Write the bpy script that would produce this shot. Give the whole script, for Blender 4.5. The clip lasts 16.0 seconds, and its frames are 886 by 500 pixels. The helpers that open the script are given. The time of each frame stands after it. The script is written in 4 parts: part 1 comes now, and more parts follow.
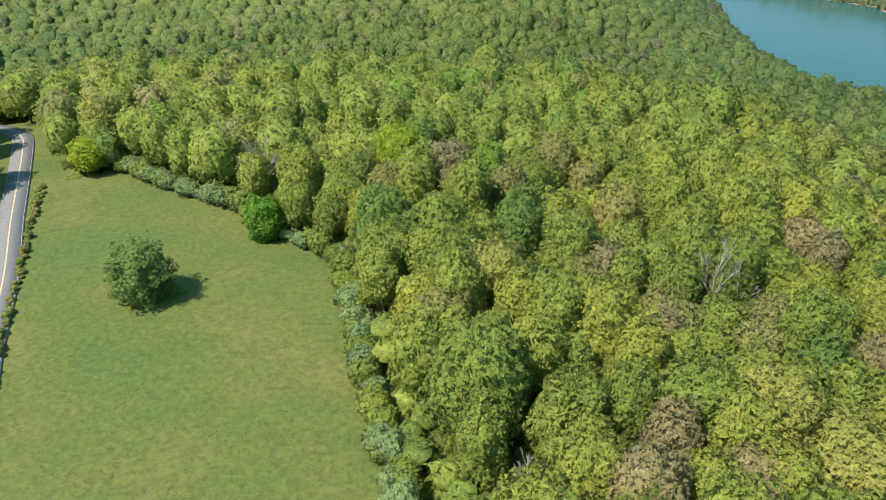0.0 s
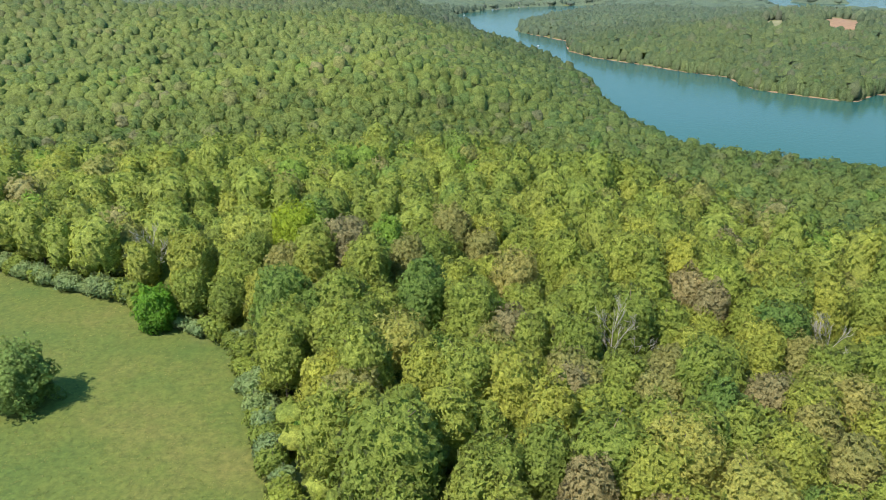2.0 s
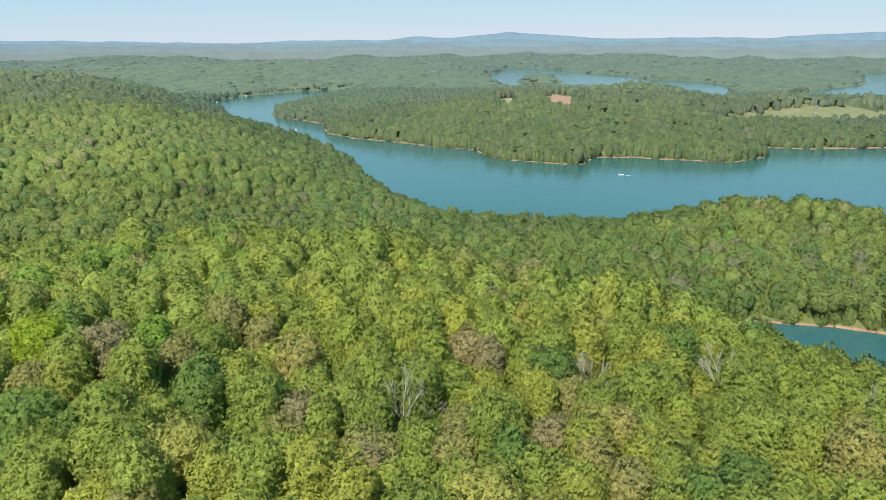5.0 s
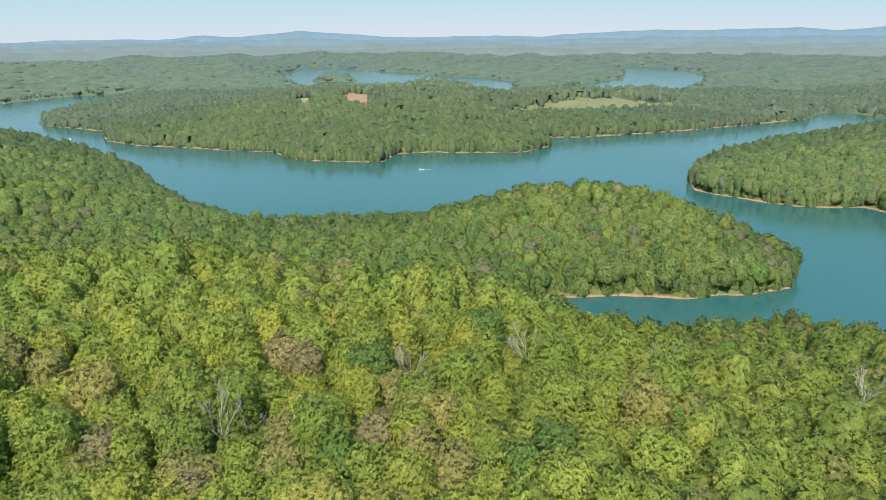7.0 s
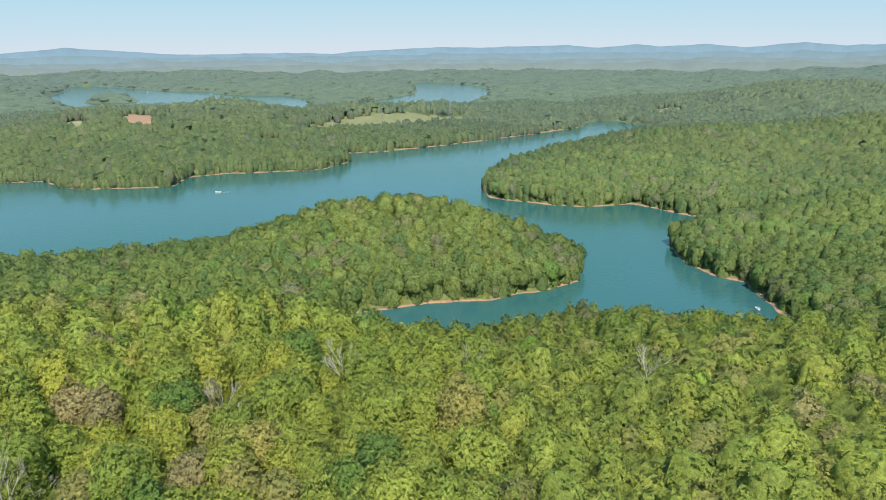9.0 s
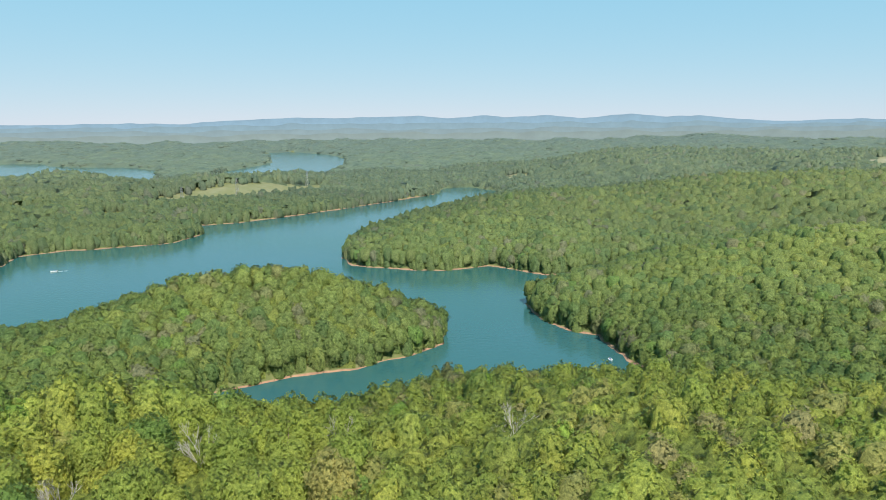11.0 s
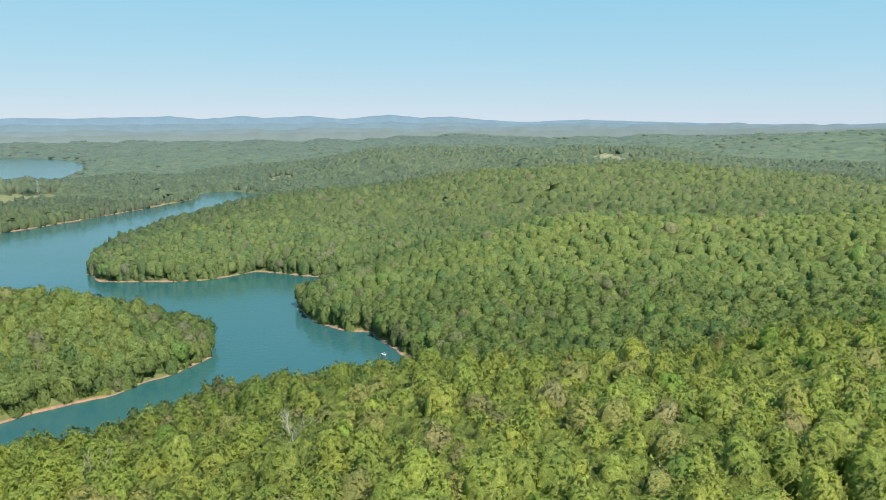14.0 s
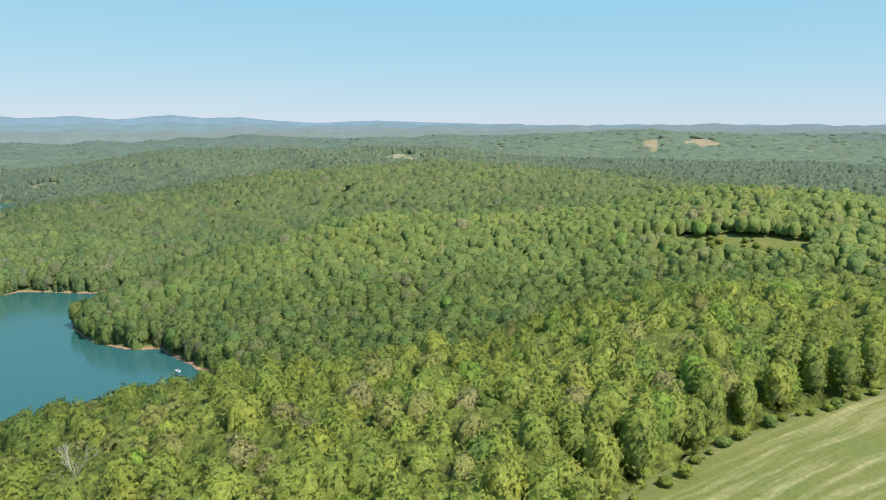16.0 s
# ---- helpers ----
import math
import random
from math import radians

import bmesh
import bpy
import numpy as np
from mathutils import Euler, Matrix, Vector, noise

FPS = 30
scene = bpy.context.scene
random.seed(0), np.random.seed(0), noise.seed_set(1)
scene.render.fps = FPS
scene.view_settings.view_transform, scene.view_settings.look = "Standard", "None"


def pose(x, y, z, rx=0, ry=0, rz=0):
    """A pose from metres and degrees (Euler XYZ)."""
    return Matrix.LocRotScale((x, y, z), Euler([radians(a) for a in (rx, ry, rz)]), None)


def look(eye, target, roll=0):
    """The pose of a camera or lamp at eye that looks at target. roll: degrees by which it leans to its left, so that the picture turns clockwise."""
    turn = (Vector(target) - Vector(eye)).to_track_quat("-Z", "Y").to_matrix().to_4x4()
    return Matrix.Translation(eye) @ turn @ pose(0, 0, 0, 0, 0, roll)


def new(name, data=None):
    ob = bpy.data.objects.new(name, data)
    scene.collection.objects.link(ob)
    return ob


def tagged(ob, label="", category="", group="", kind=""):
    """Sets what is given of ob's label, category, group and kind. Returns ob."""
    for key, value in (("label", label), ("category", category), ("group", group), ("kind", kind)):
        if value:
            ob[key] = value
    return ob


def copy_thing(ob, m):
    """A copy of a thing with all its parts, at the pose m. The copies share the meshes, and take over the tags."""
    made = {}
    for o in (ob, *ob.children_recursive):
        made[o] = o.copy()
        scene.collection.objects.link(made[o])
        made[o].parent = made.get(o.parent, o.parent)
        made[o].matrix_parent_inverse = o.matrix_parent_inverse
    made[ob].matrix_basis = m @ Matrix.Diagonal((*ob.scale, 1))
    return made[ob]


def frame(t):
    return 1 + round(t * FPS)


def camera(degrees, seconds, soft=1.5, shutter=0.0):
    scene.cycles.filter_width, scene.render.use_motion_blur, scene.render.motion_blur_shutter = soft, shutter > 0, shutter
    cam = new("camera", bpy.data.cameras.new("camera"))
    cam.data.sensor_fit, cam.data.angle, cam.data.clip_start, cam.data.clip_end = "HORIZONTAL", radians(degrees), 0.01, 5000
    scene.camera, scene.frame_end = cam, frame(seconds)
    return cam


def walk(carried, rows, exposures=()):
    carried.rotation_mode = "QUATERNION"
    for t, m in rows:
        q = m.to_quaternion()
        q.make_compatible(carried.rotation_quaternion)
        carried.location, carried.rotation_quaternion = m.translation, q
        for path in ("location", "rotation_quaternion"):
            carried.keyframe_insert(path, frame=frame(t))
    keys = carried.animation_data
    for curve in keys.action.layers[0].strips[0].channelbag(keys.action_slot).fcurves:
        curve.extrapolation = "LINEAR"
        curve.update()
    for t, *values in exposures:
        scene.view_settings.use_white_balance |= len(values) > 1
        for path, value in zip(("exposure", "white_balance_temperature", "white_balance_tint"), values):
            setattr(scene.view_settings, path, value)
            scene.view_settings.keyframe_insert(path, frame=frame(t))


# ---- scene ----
# ---- camera: a drone that hovers 130 m above the lake and turns ----
cam = camera(64.97, 16.0, 0.9)
PATH = [
    (0.0, pose(0, 0, 130, 60.75, 0, -0.00) @ pose(0, 0, 0, 0, 0, 0.06)),
    (0.5, pose(0, 0, 130, 62.24, 0, -2.23) @ pose(0, 0, 0, 0, 0, 0.04)),
    (1.0, pose(0, 0, 130, 63.77, 0, -4.48) @ pose(0, 0, 0, 0, 0, 0.05)),
    (1.5, pose(0, 0, 130, 65.30, 0, -6.72) @ pose(0, 0, 0, 0, 0, 0.05)),
    (2.0, pose(0, 0, 130, 66.79, 0, -8.98) @ pose(0, 0, 0, 0, 0, 0.02)),
    (2.5, pose(0, 0, 130, 68.29, 0, -11.28) @ pose(0, 0, 0, 0, 0, -0.01)),
    (3.0, pose(0, 0, 130, 69.78, 0, -13.79) @ pose(0, 0, 0, 0, 0, -0.02)),
    (3.5, pose(0, 0, 130, 71.25, 0, -17.14) @ pose(0, 0, 0, 0, 0, 0.02)),
    (4.0, pose(0, 0, 130, 72.72, 0, -20.61) @ pose(0, 0, 0, 0, 0, 0.05)),
    (4.2, pose(0, 0, 130, 72.91, 0, -21.72) @ pose(0, 0, 0, 0, 0, -0.00)),
    (6.3, pose(0, 0, 130, 73.04, 0, -39.94) @ pose(0, 0, 0, 0, 0, -0.27)),
    (6.5, pose(0, 0, 130, 73.03, 0, -41.08) @ pose(0, 0, 0, 0, 0, -0.30)),
    (7.0, pose(0, 0, 130, 73.04, 0, -44.54) @ pose(0, 0, 0, 0, 0, -0.33)),
    (7.5, pose(0, 0, 130, 73.06, 0, -48.16) @ pose(0, 0, 0, 0, 0, -0.42)),
    (8.0, pose(0, 0, 130, 73.03, 0, -52.25) @ pose(0, 0, 0, 0, 0, -0.44)),
    (8.5, pose(0, 0, 130, 73.01, 0, -56.63) @ pose(0, 0, 0, 0, 0, -0.42)),
    (9.0, pose(0, 0, 130, 74.24, 0, -60.94) @ pose(0, 0, 0, 0, 0, -0.42)),
    (9.5, pose(0, 0, 130, 77.03, 0, -64.30) @ pose(0, 0, 0, 0, 0, -0.40)),
    (9.7, pose(0, 0, 130, 77.84, 0, -65.26) @ pose(0, 0, 0, 0, 0, -0.41)),
    (11.8, pose(0, 0, 130, 79.67, 0, -76.82) @ pose(0, 0, 0, 0, 0, -0.47)),
    (12.0, pose(0, 0, 130, 79.67, 0, -77.75) @ pose(0, 0, 0, 0, 0, -0.45)),
    (12.5, pose(0, 0, 130, 79.64, 0, -80.51) @ pose(0, 0, 0, 0, 0, -0.47)),
    (13.0, pose(0, 0, 130, 79.62, 0, -83.65) @ pose(0, 0, 0, 0, 0, -0.48)),
    (13.5, pose(0, 0, 130, 79.58, 0, -87.57) @ pose(0, 0, 0, 0, 0, -0.43)),
    (14.0, pose(0, 0, 130, 79.57, 0, -91.78) @ pose(0, 0, 0, 0, 0, -0.45)),
    (14.5, pose(0, 0, 130, 79.56, 0, -95.95) @ pose(0, 0, 0, 0, 0, -0.44)),
    (15.0, pose(0, 0, 130, 79.53, 0, -100.13) @ pose(0, 0, 0, 0, 0, -0.43)),
    (15.5, pose(0, 0, 130, 79.54, 0, -104.30) @ pose(0, 0, 0, 0, 0, -0.40)),
    (16.0, pose(0, 0, 130, 79.52, 0, -108.50) @ pose(0, 0, 0, 0, 0, -0.39)),
]
walk(cam, PATH)

# ---- world and sun ----
SUN_AZ, SUN_EL = radians(236), radians(57)
world = bpy.data.worlds.new("sky")
scene.world = world
world.use_nodes = True
wn = world.node_tree.nodes
sky = wn.new("ShaderNodeTexSky")
sky.sky_type = "NISHITA"
sky.sun_disc = False
sky.sun_elevation, sky.sun_rotation = SUN_EL, SUN_AZ
sky.altitude, sky.air_density, sky.dust_density, sky.ozone_density = 1200, 1.0, 0.0, 3.0
wn["Background"].inputs["Strength"].default_value = 0.183
# spring haze: the sky pales evenly towards the horizon
wl = world.node_tree.links
parts_ = wn.new("ShaderNodeSeparateColor")
haze = wn.new("ShaderNodeCombineColor")
wl.new(sky.outputs["Color"], parts_.inputs[0])
for k, (power, gain) in enumerate(((0.52, 0.652), (0.2, 1.53), (0.08, 2.28))):
    soften, lift_ = wn.new("ShaderNodeMath"), wn.new("ShaderNodeMath")
    soften.operation, lift_.operation = "POWER", "MULTIPLY"
    soften.inputs[1].default_value, lift_.inputs[1].default_value = power, gain
    wl.new(parts_.outputs[k], soften.inputs[0])
    wl.new(soften.outputs[0], lift_.inputs[0])
    wl.new(lift_.outputs[0], haze.inputs[k])
wl.new(haze.outputs[0], wn["Background"].inputs["Color"])
sun = new("sun", bpy.data.lights.new("sun", "SUN"))
sun.data.energy, sun.data.angle, sun.data.color = 4.6, radians(0.6), (1.0, 0.915, 0.8)
sun_from = Vector((math.sin(SUN_AZ) * math.cos(SUN_EL), math.cos(SUN_AZ) * math.cos(SUN_EL), math.sin(SUN_EL)))
sun.matrix_world = look((0, 0, 400), Vector((0, 0, 400)) - sun_from)
scene.view_settings.exposure = 0.79

rng = np.random.default_rng(11)


# ---- node helpers ----
def material(name):
    m = bpy.data.materials.new(name)
    m.use_nodes = True
    return m, m.node_tree.nodes, m.node_tree.links, m.node_tree.nodes["Principled BSDF"]


def noise_node(n, l, scale, detail=3.0, rough=0.55, coord=None):
    t = n.new("ShaderNodeTexNoise")
    t.inputs["Scale"].default_value = scale
    t.inputs["Detail"].default_value = detail
    t.inputs["Roughness"].default_value = rough
    if coord is not None:
        l.new(coord, t.inputs["Vector"])
    return t.outputs["Fac"]


def ramp_node(n, l, fac, stops):
    r = n.new("ShaderNodeValToRGB")
    e = r.color_ramp.elements
    while len(e) < len(stops):
        e.new(0.5)
    for el, (p, c) in zip(e, stops):
        el.position, el.color = p, (*c, 1)
    l.new(fac, r.inputs["Fac"])
    return r.outputs["Color"]


def mix_node(n, l, fac, a, b, mode="MIX"):
    m = n.new("ShaderNodeMix")
    m.data_type, m.blend_type = "RGBA", mode
    for k, v in ((0, fac), (6, a), (7, b)):
        if isinstance(v, (int, float)):
            m.inputs[k].default_value = v
        elif isinstance(v, tuple):
            m.inputs[k].default_value = (*v, 1)
        else:
            l.new(v, m.inputs[k])
    return m.outputs[2]


def math_node(n, l, op, a, b=0.0, clamp=False):
    m = n.new("ShaderNodeMath")
    m.operation, m.use_clamp = op, clamp
    for k, v in enumerate((a, b)):
        if isinstance(v, (int, float)):
            m.inputs[k].default_value = v
        else:
            l.new(v, m.inputs[k])
    return m.outputs[0]


def position(n):
    return n.new("ShaderNodeNewGeometry").outputs["Position"]


def plain(name, colour, rough=0.7, metal=0.0, var=0.25, scale=2.0):
    m, n, l, p = material(name)
    f = noise_node(n, l, scale, 4, 0.6, position(n))
    c = ramp_node(n, l, f, [(0.3, tuple(v * (1 - var) for v in colour)), (0.7, tuple(min(1, v * (1 + var)) for v in colour))])
    l.new(c, p.inputs["Base Color"])
    p.inputs["Roughness"].default_value, p.inputs["Metallic"].default_value = rough, metal
    return m


def leaf_material(name, colour=None, glow=0.0, sprays=False):
    """Leaves: colour per tree, lighter and darker leaf by leaf, some light passing through; sprays are open between the leaves."""
    m, n, l, p = material(name)
    if colour is None:
        a = n.new("ShaderNodeAttribute")
        a.attribute_name = "tint"
        base = a.outputs["Color"]
    else:
        o = n.new("ShaderNodeObjectInfo").outputs["Random"]
        c = [tuple(v * k for v, k in zip(colour, t)) for t in ((0.9, 0.92, 0.92), (1, 1, 1), (1.14, 1.08, 1.0))]
        base = ramp_node(n, l, o, [(0.0, c[0]), (0.5, c[1]), (1.0, c[2])])
    isl = n.new("ShaderNodeNewGeometry").outputs["Random Per Island"]
    v = ramp_node(n, l, isl, [(0.0, (0.92, 0.93, 0.92)), (1.0, (1.08, 1.06, 1.05))] if sprays else [(0.0, (0.96, 0.96, 0.96)), (1.0, (1.04, 1.04, 1.04))])
    c = mix_node(n, l, 1.0, base, v, "MULTIPLY")
    fine = ramp_node(n, l, noise_node(n, l, 2.8, 4, 0.75, position(n)), [(0.36, (0.72, 0.75, 0.7)), (0.64, (1.25, 1.22, 1.2))] if sprays else [(0.36, (0.66, 0.7, 0.64)), (0.64, (1.3, 1.26, 1.24))])
    c = mix_node(n, l, 1.0, c, fine, "MULTIPLY")
    broad = ramp_node(n, l, noise_node(n, l, 0.3, 3, 0.6, position(n)), [(0.32, (0.88, 0.9, 0.88)), (0.68, (1.12, 1.1, 1.1))])
    c = mix_node(n, l, 1.0, c, broad, "MULTIPLY")
    boughs = ramp_node(n, l, noise_node(n, l, 0.85, 3, 0.7, position(n)), [(0.34, (0.76, 0.79, 0.76)), (0.66, (1.22, 1.19, 1.18))] if sprays else [(0.36, (0.64, 0.68, 0.64)), (0.64, (1.33, 1.29, 1.27))])
    c = mix_node(n, l, 1.0, c, boughs, "MULTIPLY")
    stand = ramp_node(n, l, noise_node(n, l, 0.05, 3, 0.6, position(n)), [(0.35, (0.88, 0.9, 0.92)), (0.65, (1.12, 1.1, 1.06))])
    c = mix_node(n, l, 1.0, c, stand, "MULTIPLY")
    l.new(c, p.inputs["Base Color"])
    p.inputs["Roughness"].default_value = 0.6
    p.inputs["Specular IOR Level"].default_value = 0.25
    sf = n.new("ShaderNodeAttribute")
    sf.attribute_name = "soft"
    vt = n.new("ShaderNodeVectorTransform")
    vt.vector_type, vt.convert_from, vt.convert_to = "NORMAL", "OBJECT", "WORLD"
    l.new(sf.outputs["Vector"], vt.inputs[0])
    bump = n.new("ShaderNodeBump")
    bump.inputs["Strength"].default_value, bump.inputs["Distance"].default_value = 0.6, 0.8
    l.new(noise_node(n, l, 1.5, 4, 0.7, position(n)), bump.inputs["Height"])
    l.new(vt.outputs[0], bump.inputs["Normal"])
    l.new(bump.outputs["Normal"], p.inputs["Normal"])
    tr = n.new("ShaderNodeBsdfTranslucent")
    l.new(mix_node(n, l, 1.0, c, (1.35, 1.35, 1.1), "MULTIPLY"), tr.inputs["Color"])
    mx = n.new("ShaderNodeMixShader")
    mx.inputs[0].default_value = 0.33
    l.new(p.outputs[0], mx.inputs[1])
    l.new(tr.outputs[0], mx.inputs[2])
    last = mx.outputs[0]
    if sprays:
        gap = math_node(n, l, "GREATER_THAN", noise_node(n, l, 3.6, 3, 0.7, position(n)), 0.45)
        tp = n.new("ShaderNodeBsdfTransparent")
        cut = n.new("ShaderNodeMixShader")
        l.new(gap, cut.inputs[0])
        l.new(tp.outputs[0], cut.inputs[1])
        l.new(last, cut.inputs[2])
        last = cut.outputs[0]
    l.new(last, n["Material Output"].inputs["Surface"])
    # leaves give off no light; this emission stands in for haze
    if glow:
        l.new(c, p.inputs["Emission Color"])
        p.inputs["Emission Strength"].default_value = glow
    return m


# ---- plan of the lake (metres, z = 0 is the water) ----
FAR_BANK = [(160, 1450), (251, 1578), (391, 1755), (535, 1836), (686, 1870), (760, 1850), (640, 1690), (470, 1480), (370, 1340)]
NORTH_SHORE = [(340, 1290), (336, 1225), (372, 1100), (336, 977), (350, 908), (387, 840), (405, 793), (442, 735), (428, 688),
               (436, 645), (486, 586), (530, 619), (571, 596), (613, 544), (646, 519), (708, 525), (719, 563), (748, 597),
               (799, 542), (885, 503), (992, 465), (1106, 431), (1231, 400), (1324, 420), (1373, 405)]
POINT_SHORE = [(1380, 370), (1287, 267), (1150, 268), (980, 300), (800, 322), (690, 318), (612, 298), (582, 270), (577, 234),
               (577, 204), (586, 175), (614, 145), (606, 128), (588, 93), (600, 60), (640, 40), (630, 20), (570, 40), (525, 75)]
BAY_SHORE = [(490, 90), (470, 83), (445, 67), (431, 50), (424, 31), (398, 23), (378, 12), (360, -12), (335, -8), (318, 25),
             (305, 62), (295, 88), (275, 110), (243, 121), (222, 130), (225, 148), (234, 178), (250, 206), (272, 208)]
SPUR_SHORE = [(294, 191), (310, 173), (329, 152), (349, 135), (379, 120), (410, 127), (425, 150), (430, 200), (420, 255),
              (395, 305), (365, 342), (320, 348), (265, 380), (240, 412), (228, 450), (224, 500), (232, 560), (262, 700),
              (270, 850), (262, 960), (250, 1080), (238, 1190), (262, 1330), (250, 1385), (190, 1415)]
MAIN_LAKE = FAR_BANK + NORTH_SHORE + POINT_SHORE + BAY_SHORE + SPUR_SHORE
LAKE_A = [(1064, 1616), (1400, 2260), (1756, 2690), (1960, 2980), (2060, 2960), (1990, 2690), (1910, 2400), (1865, 2200), (1910, 2050), (1810, 1910),
          (1770, 1774), (1800, 1600), (1700, 1400), (1180, 985), (1190, 1120), (1240, 1330), (1225, 1470), (1190, 1540)]
LAKE_B = [(2140, 1290), (2780, 1720), (2980, 1680), (2700, 1340), (2430, 1140), (2230, 1055), (1720, 830), (1470, 800), (1440, 1050), (1690, 1175), (1940, 1225)]
ISLET = [(1300, 1900), (1330, 1800), (1400, 1810), (1560, 2100), (1500, 2150)]


def poly_distance(x, y, poly):
    """Signed distance to a closed outline, positive inside."""
    d2 = np.full(x.shape, 1e12)
    inside = np.zeros(x.shape, bool)
    for (ax, ay), (bx, by) in zip(poly, poly[1:] + poly[:1]):
        ex, ey = bx - ax, by - ay
        t = np.clip(((x - ax) * ex + (y - ay) * ey) / (ex * ex + ey * ey), 0, 1)
        d2 = np.minimum(d2, (x - ax - t * ex) ** 2 + (y - ay - t * ey) ** 2)
        if ay != by:
            inside ^= ((ay > y) != (by > y)) & (x < ax + (y - ay) / (by - ay) * ex)
    return np.where(inside, 1, -1) * np.sqrt(d2)


def waves(x, y, length, seed, octaves=3):
    """Smooth rolling noise of about -1 to 1."""
    r = np.random.default_rng(seed)
    out, amp, tot = np.zeros(np.shape(x)), 1.0, 0.0
    for _ in range(octaves):
        for _ in range(4):
            a, ph = r.uniform(0, 6.283, 2)
            k = 6.283 / (length * r.uniform(0.8, 1.3))
            out = out + amp * np.sin((x * math.cos(a) + y * math.sin(a)) * k + ph)
        tot += amp * 2.0
        amp, length = amp * 0.5, length * 0.47
    return out / tot


def shore(x, y):
    """Metres inland from the water's edge (negative in the water)."""
    w = np.maximum(poly_distance(x, y, MAIN_LAKE), poly_distance(x, y, LAKE_A))
    w = np.maximum(w, poly_distance(x, y, LAKE_B))
    w = np.minimum(w, -poly_distance(x, y, ISLET))
    return -w + 2.5 * waves(x, y, 60, 5, 3)


# hills: x, y, height, spread x, spread y, turn in degrees
HILLS = [(-90, 485, 26, 190, 42, 4), (-60, 585, -15, 220, 40, 4), (705, -130, -34, 62, 190, -20), (1240, -220, -20, 75, 300, -12), (880, -560, 13, 130, 110, 0), (1045, 715, 17, 190, 55, -15), (90, 690, 32, 105, 170, 0), (-250, 770, 48, 190, 150, 0), (-35, 1300, 62, 185, 170, 0), (350, 218, 41, 82, 75, 0),
         (790, 150, 28, 150, 90, 10), (990, -340, 40, 210, 180, 0), (945, -90, 22, 190, 120, 0), (560, -120, 30, 85, 130, 0),
         (440, -440, 50, 150, 130, 0), (800, 950, 32, 230, 140, 0), (1580, -420, 42, 200, 220, 0), (1650, 60, 44, 170, 200, 0),
         (2150, -1450, 62, 600, 500, 0), (-700, 900, 30, 380, 380, 0), (560, 2350, 34, 420, 300, 0)]


# the brow of the hilltop: bearing, distance, sharpness of the fall
BROW = ([-120, -40, 0, 10, 17, 23, 30, 36, 44, 51, 58, 65, 72, 85, 94, 104, 112, 120, 128, 140, 170],
        [230, 310, 296, 292, 286, 277, 262, 250, 239, 229, 219, 228, 242, 256, 250, 242, 248, 305, 360, 370, 420],
        [12, 16, 16, 16, 16, 16, 16, 16, 15, 14, 13, 11, 8, 8, 11, 14, 12, 9, 9, 9, 8])


def hilltop(x, y):
    """1 on the hilltop, 0 well below its brow."""
    bearing = np.degrees(np.arctan2(x, y))
    return 1 / (1 + (np.hypot(x, y) / np.interp(bearing, BROW[0], BROW[1], period=360)) ** np.interp(bearing, BROW[0], BROW[2], period=360))


def land(x, y):
    """Height of the ground."""
    x, y = np.asarray(x, float), np.asarray(y, float)
    r = np.hypot(x, y)
    g = 9 + 0.0 * x
    for cx, cy, h, sx, sy, a in HILLS:
        c, s = math.cos(radians(a)), math.sin(radians(a))
        u, v = (x - cx) * c + (y - cy) * s, -(x - cx) * s + (y - cy) * c
        g = g + h * np.exp(-0.5 * ((u / sx) ** 2 + (v / sy) ** 2))
    far = np.clip((r - 2100) / 2800, 0, 1)
    g = g + 38 * far ** 1.2 + waves(x, y, 900, 3, 3) * 24 * np.clip((r - 1700) / 1500, 0, 1)
    g = g + waves(x, y, 260, 9, 2) * 5 * np.clip((r - 230) / 250, 0, 1)
    w = hilltop(x, y)
    g = g * (1 - w) + 55 * w
    s = shore(x, y)
    up = np.clip(s, 0, None)
    steep = 75 - 42 * np.exp(-((x - 178) ** 2 + (y - 148) ** 2) / 4500)
    z = np.maximum(g, 5) * (1 - np.exp(-up / steep)) + 1.8 * (1 - np.exp(-up / 3))
    return np.where(s > 0, z, np.maximum(s * 0.25, -8)), s


# ---- open ground ----
FIELD = [(-5, 60), (-10, 78), (-14, 93), (-19, 116), (-22, 128), (-33, 137), (-41, 140), (-49, 152), (-71, 165), (-87, 175), (-99, 166),
         (-103, 158), (-96, 145), (-85, 118), (-77, 97), (-55, 40), (-30, -40), (40, -150), (96, -200), (140, -215), (134, -175),
         (130, -142), (125, -124), (122, -108), (115, -94), (109, -76), (60, -20), (20, 20)]
ROAD = [(-56, 40), (-67, 70), (-78, 94), (-88.5, 119), (-101, 145), (-113, 171), (-122.5, 191), (-128.5, 202), (-136, 210), (-148, 218), (-175, 228), (-230, 238)]
# clearings: x, y, half length, half width, turn
CLEARINGS = [(1010, 648, 195, 44, -16), (1455, -395, 75, 48, -15), (1740, -1220, 135, 42, -35), (1730, -1390, 150, 55, -38), (362, -330, 48, 25, 40),
             (712, 924, 100, 26, 53), (612, 930, 55, 18, 57), (-115, 1200, 30, 40, 0), (350, 219, 2.5, 3.5, 0), (-74, 970, 10, 14, 0), (186, 404, 5, 6, 0),
             (745, 690, 28, 16, 20),
             (1860, 685, 90, 40, -87), (1450, 298, 40, 30, -87), (682, 776, 18, 14, -45)]


